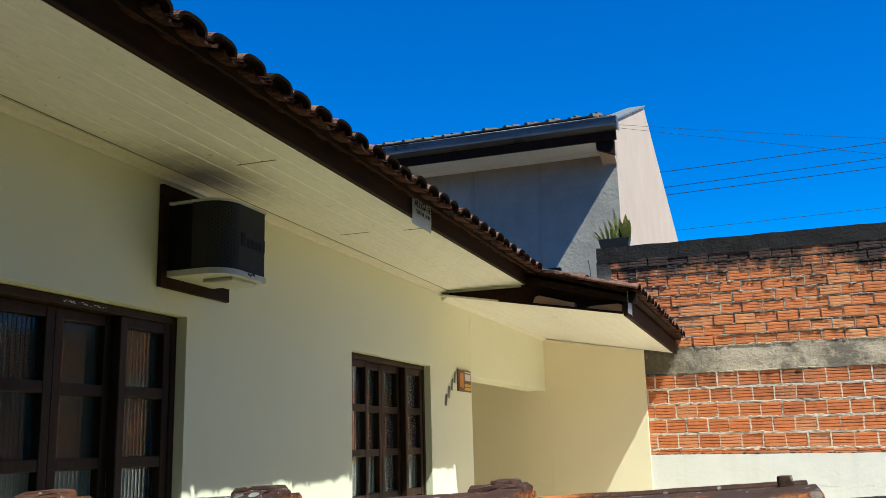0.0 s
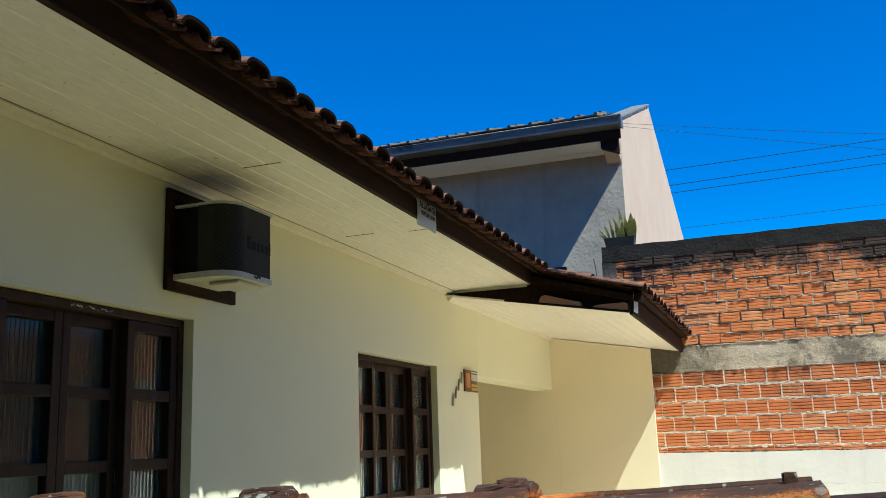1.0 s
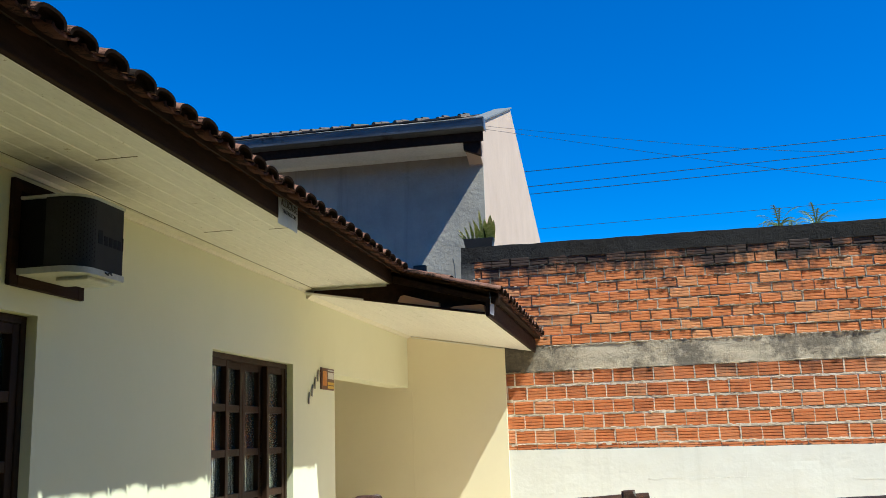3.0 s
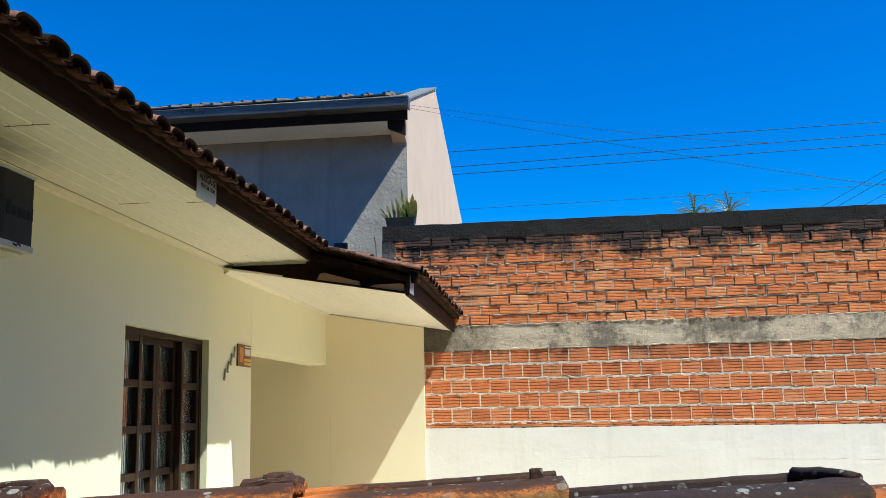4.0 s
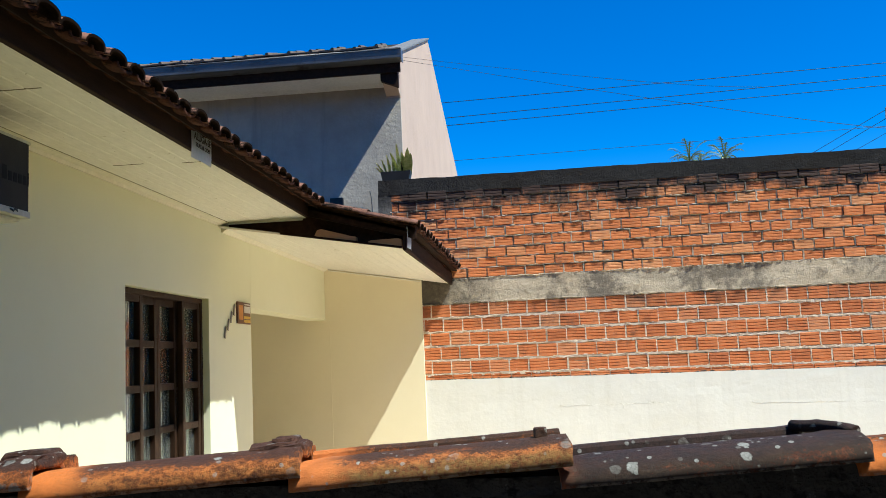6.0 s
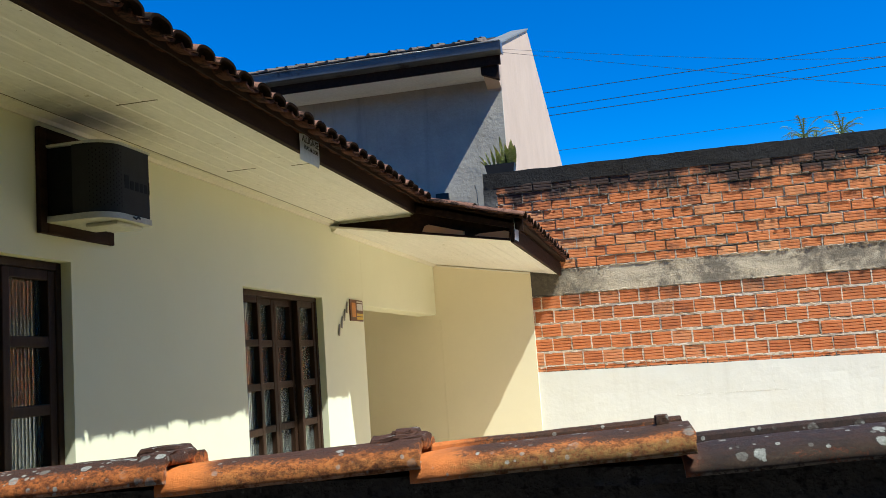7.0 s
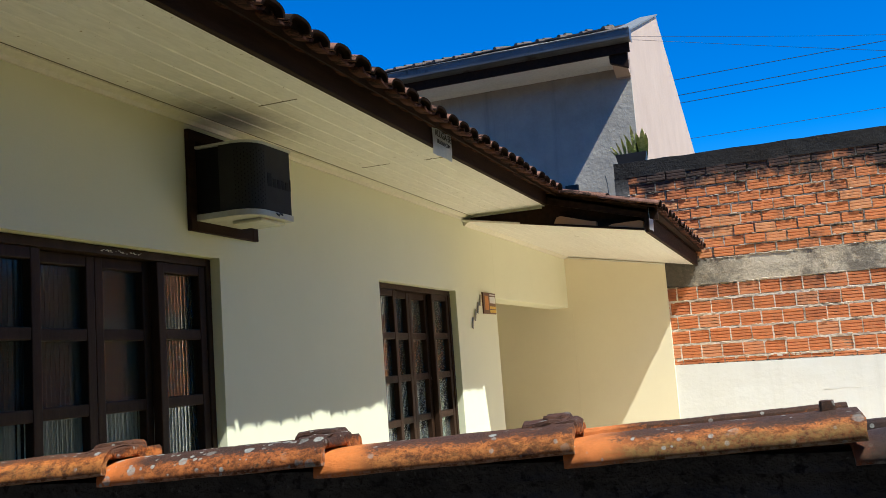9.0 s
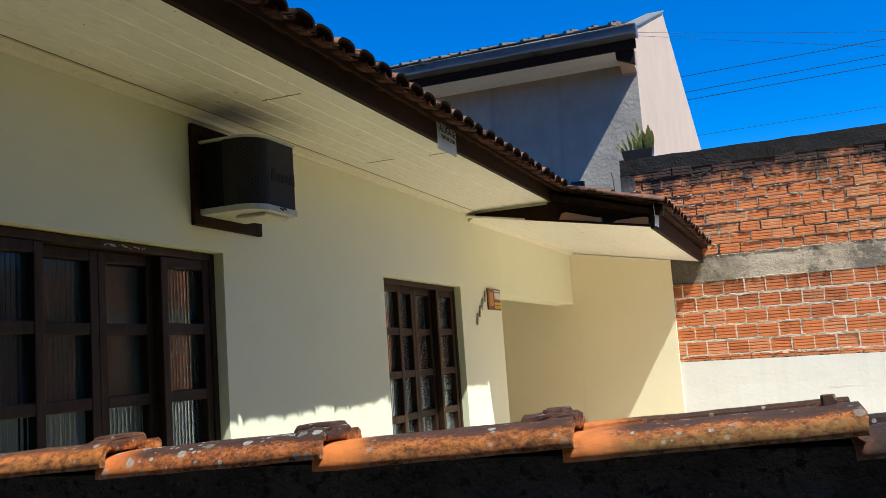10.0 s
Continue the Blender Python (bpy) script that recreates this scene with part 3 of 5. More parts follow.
PFAS = 1.335                 # fascia of the porch eave
SZ = 2.671                   # underside of the main soffit


def board_strip(bm, x0, x1, y0, y1, z0, z1, g=0.004):
    """A soffit board between two x, with its own levels at the ends and a groove along each side."""
    pts = [(x0, z0 + 0.014), (x0, z0 + g), (x0 + g, z0), (x1 - g, z1), (x1, z1 + g), (x1, z1 + 0.014)]
    prism_y(pts, y0, y1, bm)


bm = bmesh.new()
n = 6
for i in range(n):
    xa = 0.062 + (FAS - 0.062) * i / n
    xb = 0.062 + (FAS - 0.062) * (i + 1) / n
    board_strip(bm, xa, xb - 0.0015, ROOF0, STEP + 0.03, SZ, SZ)
add_box(bm, (0.0, ROOF0, SZ + 0.016), (FAS, STEP + 0.03, SZ + 0.03))
solid("ceiling_eave", bm, SOFFIT, "cream plastic tongue-and-groove soffit under the eave", "soffit", "structure")
solid("trim_eave", prism_y([(0.001, SZ - 0.028), (0.012, SZ - 0.028), (0.018, SZ - 0.012), (0.060, SZ - 0.006), (0.062, SZ + 0.014), (0.001, SZ + 0.014)], ROOF0, STEP + 0.03),
      SOFFIT_TRIM, "cream plastic cornice strip along the soffit edge", "trim", "structure")
solid("trim_soffit_end", box((0.03, STEP + 0.031, SZ - 0.012), (FAS - 0.03, STEP + 0.045, SZ + 0.02)), SOFFIT_TRIM, "cream plastic end strip of the soffit", "trim", "structure")

for xa, xb, y in ((0.33, 0.505, 3.44), (0.155, 0.315, 4.755), (0.50, 0.632, 4.795)):
    solid("trim_joint", box((xa, y - 0.0025, SZ - 0.0015), (xb, y + 0.004, SZ + 0.004)), SEAM, "brown butt joint strip between soffit boards", "trim", "structure")


# solid dark strip that draws in the shadow line beside the cornice
solid("trim_gap", box((0.0625, ROOF0 + 0.01, SZ - 0.0015), (0.0665, STEP + 0.028, SZ + 0.003)), SEAM, "thin brown strip drawn in for the shadow gap beside the soffit cornice", "trim", "structure")


def porch_z(x):
    return 2.632 - 0.172 * x


bm = bmesh.new()
n = 13
for i in range(n):
    xa = 0.0 + PFAS * i / n
    xb = PFAS * (i + 1) / n - 0.0004
    board_strip(bm, xa, xb, STEP - 0.02, YE - 0.032, porch_z(xa), porch_z(xb), 0.0012)
solid("ceiling_porch_eave", bm, SOFFIT, "pale sloping plastic soffit under the porch eave", "soffit", "structure")
solid("trim_porch_wall", prism_y([(0.001, porch_z(0) - 0.03), (0.012, porch_z(0) - 0.03), (0.045, porch_z(0) - 0.008), (0.045, porch_z(0) - 0.004), (0.001, porch_z(0) - 0.002)], STEP + 0.02, YE - 0.035),
      SOFFIT_TRIM, "cream plastic cornice strip above the porch beam", "trim", "structure")
bm = bmesh.new()
prism_x([(YE - 0.045, -0.020), (YE - 0.031, -0.020), (YE - 0.031, -0.009), (YE - 0.055, -0.009)], 0.05, 1.03, bm)
for v in bm.verts:
    v.co.z += porch_z(v.co.x)
solid("trim_porch_end", bm, SOFFIT_TRIM, "cream plastic cornice strip on the porch end wall", "trim", "structure")

solid("fascia_main", box((FAS, ROOF0, SZ - 0.002), (FAS + 0.026, STEP - 0.002, 2.782), 0.003), DARK_WOOD, "dark brown wooden fascia board of the main eave", "fascia", "structure")
solid("fascia_porch", box((PFAS, STEP - 0.03, porch_z(PFAS) - 0.012), (PFAS + 0.026, YE - 0.02, 2.515), 0.003), DARK_WOOD, "dark brown wooden fascia board of the porch eave", "fascia", "structure")

# ---------------------------------------------------------------- roof
EAVE, PEAVE = 0.81, 1.46     # where the tiles end
SLOPE = 0.285


def roof_z(x):
    return 2.722 - SLOPE * (x - EAVE)


# rake board that closes the step between the two eaves
rk = bmesh.new()
pts = [(0.05, SZ + 0.032), (0.05, porch_z(0.05) + 0.016), (PFAS - 0.002, porch_z(PFAS) + 0.016), (PFAS - 0.002, roof_z(PFAS) - 0.02), (FAS + 0.03, roof_z(FAS + 0.03) - 0.02), (FAS + 0.03, SZ + 0.032)]
prism_y(pts, STEP + 0.046, STEP + 0.07, rk)
rake = solid("fascia_rake", rk, DARK_WOOD, "dark stained boarding closing the step in the eave", "fascia", "structure")
rk = prism_y([(FAS + 0.03, roof_z(FAS) - 0.10), (PEAVE - 0.03, roof_z(PEAVE) - 0.07), (PEAVE - 0.03, roof_z(PEAVE) + 0.03), (FAS + 0.03, roof_z(FAS) + 0.03)], STEP - 0.03, STEP - 0.004)
solid("barge_board", rk, DARK_WOOD, "dark brown sloping barge board of the porch roof", "fascia", "structure")


bm = bmesh.new()
prism_x([(STEP - 0.026, 0.001), (STEP - 0.021, 0.001), (STEP - 0.021, 0.017), (STEP - 0.026, 0.017)], 0.45, PFAS - 0.003, bm)
for v in bm.verts:
    v.co.z += porch_z(v.co.x)
solid("trim_porch_edge", bm, DARK_WOOD, "thin dark edge strip of the porch soffit", "trim", "structure")


def wood_offcut(x0, x1, flip):
    z0, z1 = porch_z(x0) + 0.018, porch_z(x1) + 0.018
    h = 0.048
    if flip:
        pts = [(x0, z0), (x1, z1), (x1, z1 + h), (x0 + 0.22, (z0 + z1) / 2 + 0.036), (x0 + 0.03, z0 + 0.012)]
    else:
        pts = [(x0, z0), (x1, z1), (x1, z1 + 0.03), (x1 - 0.04, z1 + h - 0.01), (x0 + 0.05, z0 + h), (x0 + 0.02, z0 + 0.04)]
    return prism_y(pts, STEP - 0.018, STEP + 0.042)


for a, b, f in ((0.70, 1.00, False), (1.08, 1.325, True)):
    solid("rafter_end", wood_offcut(a, b, f), RAW_WOOD, "pale unpainted sawn timber end under the roof", "timber", group="timber ends in the eave")

RIDGE = -3.6


def half_tile(r0, r1, length, thick, segs, up=1, closed=True):
    """A barrel tile: eave end (radius r0) at the origin, running to -x; up=-1 makes a channel."""
    bm = bmesh.new()
    rings = []
    for x, r in ((0.0, r0), (-length, r1)):
        outer, inner = [], []
        for k in range(segs + 1):
            a = math.pi * k / segs
            c, s = -math.cos(a), math.sin(a)
            c, s = math.copysign(abs(c) ** 0.8, c), s ** 0.8
            outer.append(bm.verts.new((x, c * r, up * s * r * (0.54 if up == 1 else 0.34))))
            if closed:
                inner.append(bm.verts.new((x, c * (r - thick), up * (s * (r - thick) * (0.48 if up == 1 else 0.26)))))
        rings.append((outer, inner))
    (o0, i0), (o1, i1) = rings
    for k in range(segs):
        bm.faces.new((o0[k], o0[k + 1], o1[k + 1], o1[k])).smooth = True
        if closed:
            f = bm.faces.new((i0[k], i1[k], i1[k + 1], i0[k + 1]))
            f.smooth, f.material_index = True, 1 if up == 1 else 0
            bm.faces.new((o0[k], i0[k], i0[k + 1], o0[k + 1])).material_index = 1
            bm.faces.new((o1[k], o1[k + 1], i1[k + 1], i1[k]))
    if closed:
        for k in (0, segs):
            bm.faces.new((o0[k], o1[k], i1[k], i0[k]))
    # infill set back in the mouth, the hollow's shade put into its colour
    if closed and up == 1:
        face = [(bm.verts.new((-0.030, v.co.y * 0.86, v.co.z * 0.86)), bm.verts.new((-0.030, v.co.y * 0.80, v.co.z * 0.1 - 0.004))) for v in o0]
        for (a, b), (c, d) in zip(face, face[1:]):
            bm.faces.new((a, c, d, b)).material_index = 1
    bmesh.ops.recalc_face_normals(bm, faces=bm.faces)
    return bm


PITCH = 0.1642
ROW = 0.36
TILT = math.degrees(math.atan(SLOPE))
roof = thing("roof", (0, 0, 2.5), "dark weathered clay barrel-tile roof of the house", "roof", kind="structure")
roof_under = bmesh.new()
for ya, yb, ex in ((ROOF0, STEP - 0.03, FAS + 0.02), (STEP - 0.03, YE + 0.05, PFAS + 0.02)):
    pts = [(ex, roof_z(ex) - 0.040), (RIDGE, roof_z(RIDGE) - 0.040), (RIDGE, roof_z(RIDGE) - 0.02), (ex, roof_z(ex) - 0.02)]
    prism_y(pts, ya, yb, roof_under)
for v in roof_under.verts:
    v.co.z -= 2.5
for ya, yb, ex, zt, d in ((ROOF0, STEP - 0.032, FAS + 0.027, 2.769, 0.073), (STEP - 0.03, YE, PFAS + 0.027, 2.535, 0.050)):
    prism_y([(ex, zt), (ex + d, min(zt, roof_z(ex + d) - 0.020)), (ex + d, roof_z(ex + d) + 0.034), (ex, roof_z(ex) + 0.05)], ya, yb, roof_under)
    for v in roof_under.verts[-8:]:
        v.co.z -= 2.5
part("roof_deck", roof_under, DARK_WOOD, roof, "dark timber decking under the tiles")
back = prism_y([(RIDGE, roof_z(RIDGE) - 0.04), (RIDGE - 4.0, roof_z(EAVE) - 0.04), (RIDGE - 4.0, roof_z(EAVE) + 0.03), (RIDGE, roof_z(RIDGE) + 0.06)], ROOF0, YE + 0.05)
for v in back.verts:
    v.co.z -= 2.5
part("rear_slope", back, ROOF_TILE, roof)
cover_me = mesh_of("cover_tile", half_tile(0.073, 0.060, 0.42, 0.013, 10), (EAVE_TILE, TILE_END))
pan_me = mesh_of("pan_tile", half_tile(0.066, 0.072, 0.42, 0.014, 6, -1), (PAN_TILE, PAN_TILE))
rest = bmesh.new()
rng = random.Random(4)
ncol = int((YE + 0.03 - 1.7756) / PITCH)
for c in range(ncol):
    y = 1.7756 + c * PITCH
    eave = EAVE if y < STEP - 0.12 else PEAVE
    rows = int((eave - RIDGE) / ROW)
    for r in range(rows):
        x = eave - r * ROW
        lift = 0.012
        for up, me in ((1, cover_me), (-1, pan_me)):
            yy = y + (0 if up == 1 else PITCH / 2) + rng.uniform(-0.005, 0.005)
            zz = roof_z(x) - 2.5 + (0.014 if up == 1 else 0.026) + rng.uniform(-0.004, 0.004)
            xx = x + rng.uniform(-0.009, 0.009) - (0 if up == 1 else 0.014)
            m = pose(xx, yy, zz, rng.uniform(-2, 2), TILT - 1.4 + rng.uniform(-0.7, 0.7), rng.uniform(-1.5, 1.5))
            if r < 2:
                ob = new("cover_tile" if up == 1 else "pan_tile", me)
                ob.parent, ob.matrix_basis = roof, m
            else:
                rad = 0.078 if up == 1 else 0.070
                vs = []
                for xe, rr in ((0.0, rad), (-0.42, 0.066 if up == 1 else 0.078)):
                    vs.append([rest.verts.new(m @ Vector((xe, -math.cos(math.pi * k / 5) * rr, up * math.sin(math.pi * k / 5) * rr * 0.78))) for k in range(6)])
                for k in range(5):
                    rest.faces.new((vs[0][k], vs[0][k + 1], vs[1][k + 1], vs[1][k])).smooth = True
tagged(part("roof_tiles", rest, ROOF_TILE, roof), kind="stuff")


# ---------------------------------------------------------------- air conditioner in its wooden surround
def rounded_plan(y0, y1, d, r, segs=8):
    """Plan of the housing: flat against the wall, rounded outer corners."""
    pts = [(0.0, y0)]
    for k in range(segs + 1):
        a = math.pi / 2 * k / segs
        pts.append((d - r + r * math.sin(a), y0 + r - r * math.cos(a)))
    pts.append((d, y1 - 0.012))
    pts.append((d - 0.012, y1))
    pts.append((0.0, y1))
    return pts


def loft_plan(bm, pts, z0, z1, index=0, smooth=True):
    extrude_profile(bm, pts, lambda p: Vector((p[0], p[1], z0)), lambda p: Vector((p[0], p[1], z1)), index)
    bmesh.ops.recalc_face_normals(bm, faces=bm.faces)
    return bm


ac = thing("air_conditioner", (0.0, 3.395, 2.20), "old dark grey window air conditioner set through the wall", "air conditioner")
sur = bmesh.new()
for lo, hi in (((0.001, 0, 0), (0.022, 0.045, 0.42)), ((0.001, 0.455, 0), (0.022, 0.498, 0.42)), ((0.001, 0.045, 0), (0.022, 0.455, 0.055)), ((0.001, 0.045, 0.372), (0.022, 0.455, 0.42))):
    add_box(sur, lo, hi, 0.003)
part("surround", sur, DARK_WOOD, ac, "dark brown wooden surround board")
part("backing", box((0.001, 0.045, 0.055), (0.006, 0.455, 0.372)), AC_DARK, ac)
part("body", loft_plan(bmesh.new(), [(0.006, 0.052), (0.16, 0.052), (0.16, 0.352), (0.006, 0.352)], 0.075, 0.338), AC_DARK, ac, "black sheet-metal body")
shell = bmesh.new()
loft_plan(shell, [(x if x > 0 else 0.13, y) for x, y in rounded_plan(0.044, 0.356, 0.285, 0.10)], 0.066, 0.340)
part("grille", shell, AC_GREY, ac, "dark grey perforated plastic rear cover")
part("top_edge", loft_plan(bmesh.new(), [(max(x, 0.02), y) for x, y in rounded_plan(0.038, 0.364, 0.289, 0.10)], 0.340, 0.350), AC_TRAY, ac, "pale plastic top edge")
part("drip_tray", loft_plan(bmesh.new(), [(max(x, 0.02), y) for x, y in rounded_plan(0.036, 0.360, 0.291, 0.10)], 0.042, 0.066), AC_TRAY, ac, "cream plastic drip tray")
part("drain", box((0.12, 0.14, 0.026), (0.26, 0.33, 0.042), 0.005), AC_TRAY, ac)
dots = bmesh.new()
for i in range(11):
    for j in range(13):
        a = math.pi / 2 * (i + 1.5) / 12
        cx, cy = 0.185 + 0.1005 * math.sin(a), 0.144 - 0.1005 * math.cos(a)
        z = 0.095 + j * 0.0178 + (0.009 if i % 2 else 0)
        bmesh.ops.create_cube(dots, size=1, matrix=Matrix.Translation((cx, cy, z)) @ Matrix.Rotation(a, 4, "Z") @ Matrix.Diagonal((0.0035, 0.0008, 0.006, 1)))
tagged(part("perforation", dots, AC_DARK, ac), kind="stuff")
marks = bmesh.new()
for k, (w, h) in enumerate(((0.034, 0.048), (0.028, 0.032), (0.026, 0.032), (0.024, 0.032), (0.026, 0.032), (0.009, 0.046))):
    y = 0.160 + sum((0.042, 0.036, 0.034, 0.031, 0.034, 0.012)[:k])
    add_box(marks, (0.2845, y, 0.170), (0.2862, y + w * 0.9, 0.170 + h * 1.15))
part("maker_mark", marks, AC_MARK, ac, "dark raised bars of a maker mark")
cord = bmesh.new()
tube(cord, [(0.292, 0.205, 0.060), (0.300, 0.215, 0.050), (0.297, 0.228, 0.062), (0.301, 0.240, 0.054), (0.292, 0.250, 0.064)], 0.0035, 5)
part("cord_end", cord, CABLE, ac, "knotted black cord end")


# ---------------------------------------------------------------- signs on the house
def rent_sign(loc, w, h, turn, lines, label, facing="x"):
    th = thing("rent_sign", loc, label, "sign", "rent notices", turn=turn)
    bm = bmesh.new()
    nx, nz = 6, 8
    grid = [[bm.verts.new((0.004 + 0.004 * math.sin(i * 1.1 + j * 0.5) * (j / nz) ** 2, -w / 2 + w * i / nx, -h * j / nz)) for i in range(nx + 1)] for j in range(nz + 1)]
    for j in range(nz):
        for i in range(nx):
            bm.faces.new((grid[j][i], grid[j + 1][i], grid[j + 1][i + 1], grid[j][i + 1]))
    bmesh.ops.solidify(bm, geom=bm.faces[:], thickness=0.002)
    part("sheet", bm, SIGN_WHITE, th)
    for text, size, z in lines:
        me = lettering(text, size, 0.0008)
        me.materials.clear()
        me.materials.append(INK)
        ob = new("lettering", me)
        ob.parent = th
        ob.matrix_basis = Matrix.Translation((0.0105, 0, z)) @ Matrix(((0, 0, 1, 0), (1, 0, 0, 0), (0, 1, 0, 0), (0, 0, 0, 1)))
    return th


rent_sign((FAS + 0.030, 4.625, 2.768), 0.270, 0.142, 0, (("ALUGA-SE", 0.050, -0.033), ("TRATAR COM", 0.030, -0.073)),
          "white plastic rent notice pinned to the dark fascia")
s2 = rent_sign((PFAS + 0.034, 6.80, 2.555), 0.20, 0.150, 0, (("ALUGA-SE", 0.038, -0.030), ("TRATAR COM", 0.023, -0.062)),
               "white plastic rent notice on the porch fascia corner")

plq = thing("alarm_plaque", (0.0, 7.085, 1.955), "small brown orange and yellow security plaque on the wall", "plaque")
part("plate", box((0.001, 0, 0), (0.012, 0.31, 0.165), 0.002), PLAQUE_BROWN, plq)
part("emblem", box((0.012, 0.035, 0.03), (0.0135, 0.125, 0.14), 0.0), PLAQUE_ORANGE, plq, "orange emblem field")
part("title_bar", box((0.012, 0.155, 0.085), (0.0135, 0.295, 0.135)), PLAQUE_PALE, plq, "pale title bar")
part("small_bar", box((0.012, 0.155, 0.145), (0.0135, 0.295, 0.155)), PLAQUE_PALE, plq)
for z in (0.012, 0.040):
    part("text_bar", box((0.012, 0.15, z), (0.0135, 0.30, z + 0.020)), PLAQUE_YELLOW, plq, "yellow text bar")

num = thing("house_number", (0.0, 6.80, 1.85), "slanting row of small metal house numerals as bars", "house number")
for k in range(4):
    b = box((0.004, -0.012, -0.045), (0.012, 0.012, 0.045), 0.004)
    bmesh.ops.rotate(b, cent=(0, 0, 0), matrix=Matrix.Rotation(radians(-18), 3, "X"), verts=b.verts)
    bmesh.ops.translate(b, vec=(0, 0.02 + k * 0.068, 0.03 + k * 0.058), verts=b.verts)
    part("numeral", b, NUMERAL, num)

# ---------------------------------------------------------------- neighbour's house behind the boundary wall
NX, NY = 0.60, 12.0          # its corner
nb = thing("neighbour_house", (NX, NY, 0), "two-storey grey and pink rendered house behind the wall", "house")
part("front_wall", box((-8.0, 0, 0), (0, 0.028, 5.34)), GREY_RENDER, nb, "rough grey cement-rendered front wall")
gable = [(0.03, 0.0), (12.0, 0.0), (12.0, 4.0), (8.1, 5.63), (3.5, 7.02), (0.1, 5.68), (-0.42, 5.46), (-0.42, 5.22), (-0.01, 5.05), (-0.01, 5.03), (0.03, 5.03)]
part("gable_wall", prism_x(gable, -0.18, 0.0), PINK_RENDER, nb, "sunlit pink rendered gable wall with rain streaks")
part("rear_wall", box((-8.0, 11.8, 0), (-0.18, 12.0, 4.0)), GREY_RENDER, nb)
part("side_wall", box((-8.0, 0.2, 0), (-7.8, 11.8, 4.2)), GREY_RENDER, nb)
part("eave_soffit", box((-8.0, -0.50, 5.208), (-0.18, 0.0, 5.238)), NEIGHBOUR_WHITE, nb, "white painted eave soffit")
part("soffit_moulding", prism_x([(-0.03, 5.178), (0.0, 5.178), (0.0, 5.208), (-0.10, 5.208), (-0.08, 5.194)], -8.0, -0.18), NEIGHBOUR_WHITE, nb)
part("eave_fascia", box((-8.0, -0.53, 5.205), (0.09, -0.50, 5.345)), DARK_WOOD, nb, "dark brown timber fascia")
part("end_rafter", prism_y([(-0.17, 5.12), (0.05, 5.03), (0.05, 5.30), (-0.17, 5.33)], -0.49, -0.40), DARK_WOOD, nb, "dark rafter end at the corner")
gut = bmesh.new()
prism_x([(-0.66, 5.350), (-0.53, 5.322), (-0.53, 5.340), (-0.64, 5.366), (-0.66, 5.46), (-0.685, 5.465), (-0.675, 5.45)], -8.0, 0.12, gut)
part("gutter", gut, GUTTER, nb, "grey metal box gutter")
part("gutter_end", box((0.12, -0.67, 5.31), (0.128, -0.53, 5.46)), GUTTER, nb)
slope_f = prism_x([(-0.60, 5.43), (3.5, 6.90), (3.5, 6.95), (-0.60, 5.465)], -8.0, -0.18)
part("roof_slope", slope_f, NEIGHBOUR_TILE, nb, "weathered clay tile roof slope")
part("rear_roof_slope", prism_x([(3.5, 6.93), (12.1, 3.95), (12.1, 4.02), (3.5, 6.98)], -8.0, -0.18), NEIGHBOUR_TILE, nb)
part("flashing", prism_x([(-0.46, 5.462), (3.5, 7.022), (3.5, 7.045), (-0.46, 5.487)], -0.26, 0.03), FLASHING, nb, "pale metal verge flashing")


def flat_tile():
    """A thin interlocking tile with a small roll along one side, eave end at the origin."""
    bm = bmesh.new()
    pts = [(-0.005, 0.0), (0.235, 0.0), (0.245, 0.012), (0.255, 0.026), (0.27, 0.031), (0.285, 0.026), (0.29, 0.0), (0.295, -0.012), (-0.005, -0.014)]
    extrude_profile(bm, pts, lambda p: Vector((p[0], 0, p[1])), lambda p: Vector((p[0], 0.42, p[1])))
    bmesh.ops.recalc_face_normals(bm, faces=bm.faces)
    return bm


tile_me = mesh_of("roof_tile", flat_tile(), NEIGHBOUR_TILE)
for row in range(2):
    for i in range(27):
        t = new("roof_tile", tile_me)
        t.parent = nb
        t.matrix_basis = pose(-0.45 - i * 0.279, -0.64 + row * 0.36, 5.508 + row * 0.129 + rng.uniform(-0.006, 0.008), 19.7 - 2, rng.uniform(-1, 1), rng.uniform(-1.2, 1.2))
lip = bmesh.new()
tube(lip, [(-8.0, -0.678, 5.458), (0.12, -0.678, 5.458)], 0.007, 8)
part("gutter_lip", lip, GUTTER, nb, "rolled front lip of the gutter")
part("meter_box", box((-0.96, -0.07, 3.55), (-0.79, 0.0, 3.75), 0.01), POT, nb, "small dark box fixed to the wall")

rodt = bmesh.new()
tube(rodt, [(0.21, 11.80, 3.30), (0.205, 11.85, 3.53), (0.198, 11.87, 3.69), (0.165, 11.95, 3.81)], 0.007, 6)
solid("bent_conduit", rodt, CABLE, "thin bent black conduit standing off the grey wall", "conduit")

# ---------------------------------------------------------------- boundary wall of hollow bricks
WX0, WX1 = 0.62, 6.3
bw = thing("wall_boundary", (0, YE, 0), "unrendered hollow-brick boundary wall with a white painted base", "wall", kind="structure")
Z_BASE, Z_LOW, Z_BEAM, Z_CAP, Z_TOP = 1.425, 2.20, 2.45, 3.39, 3.545


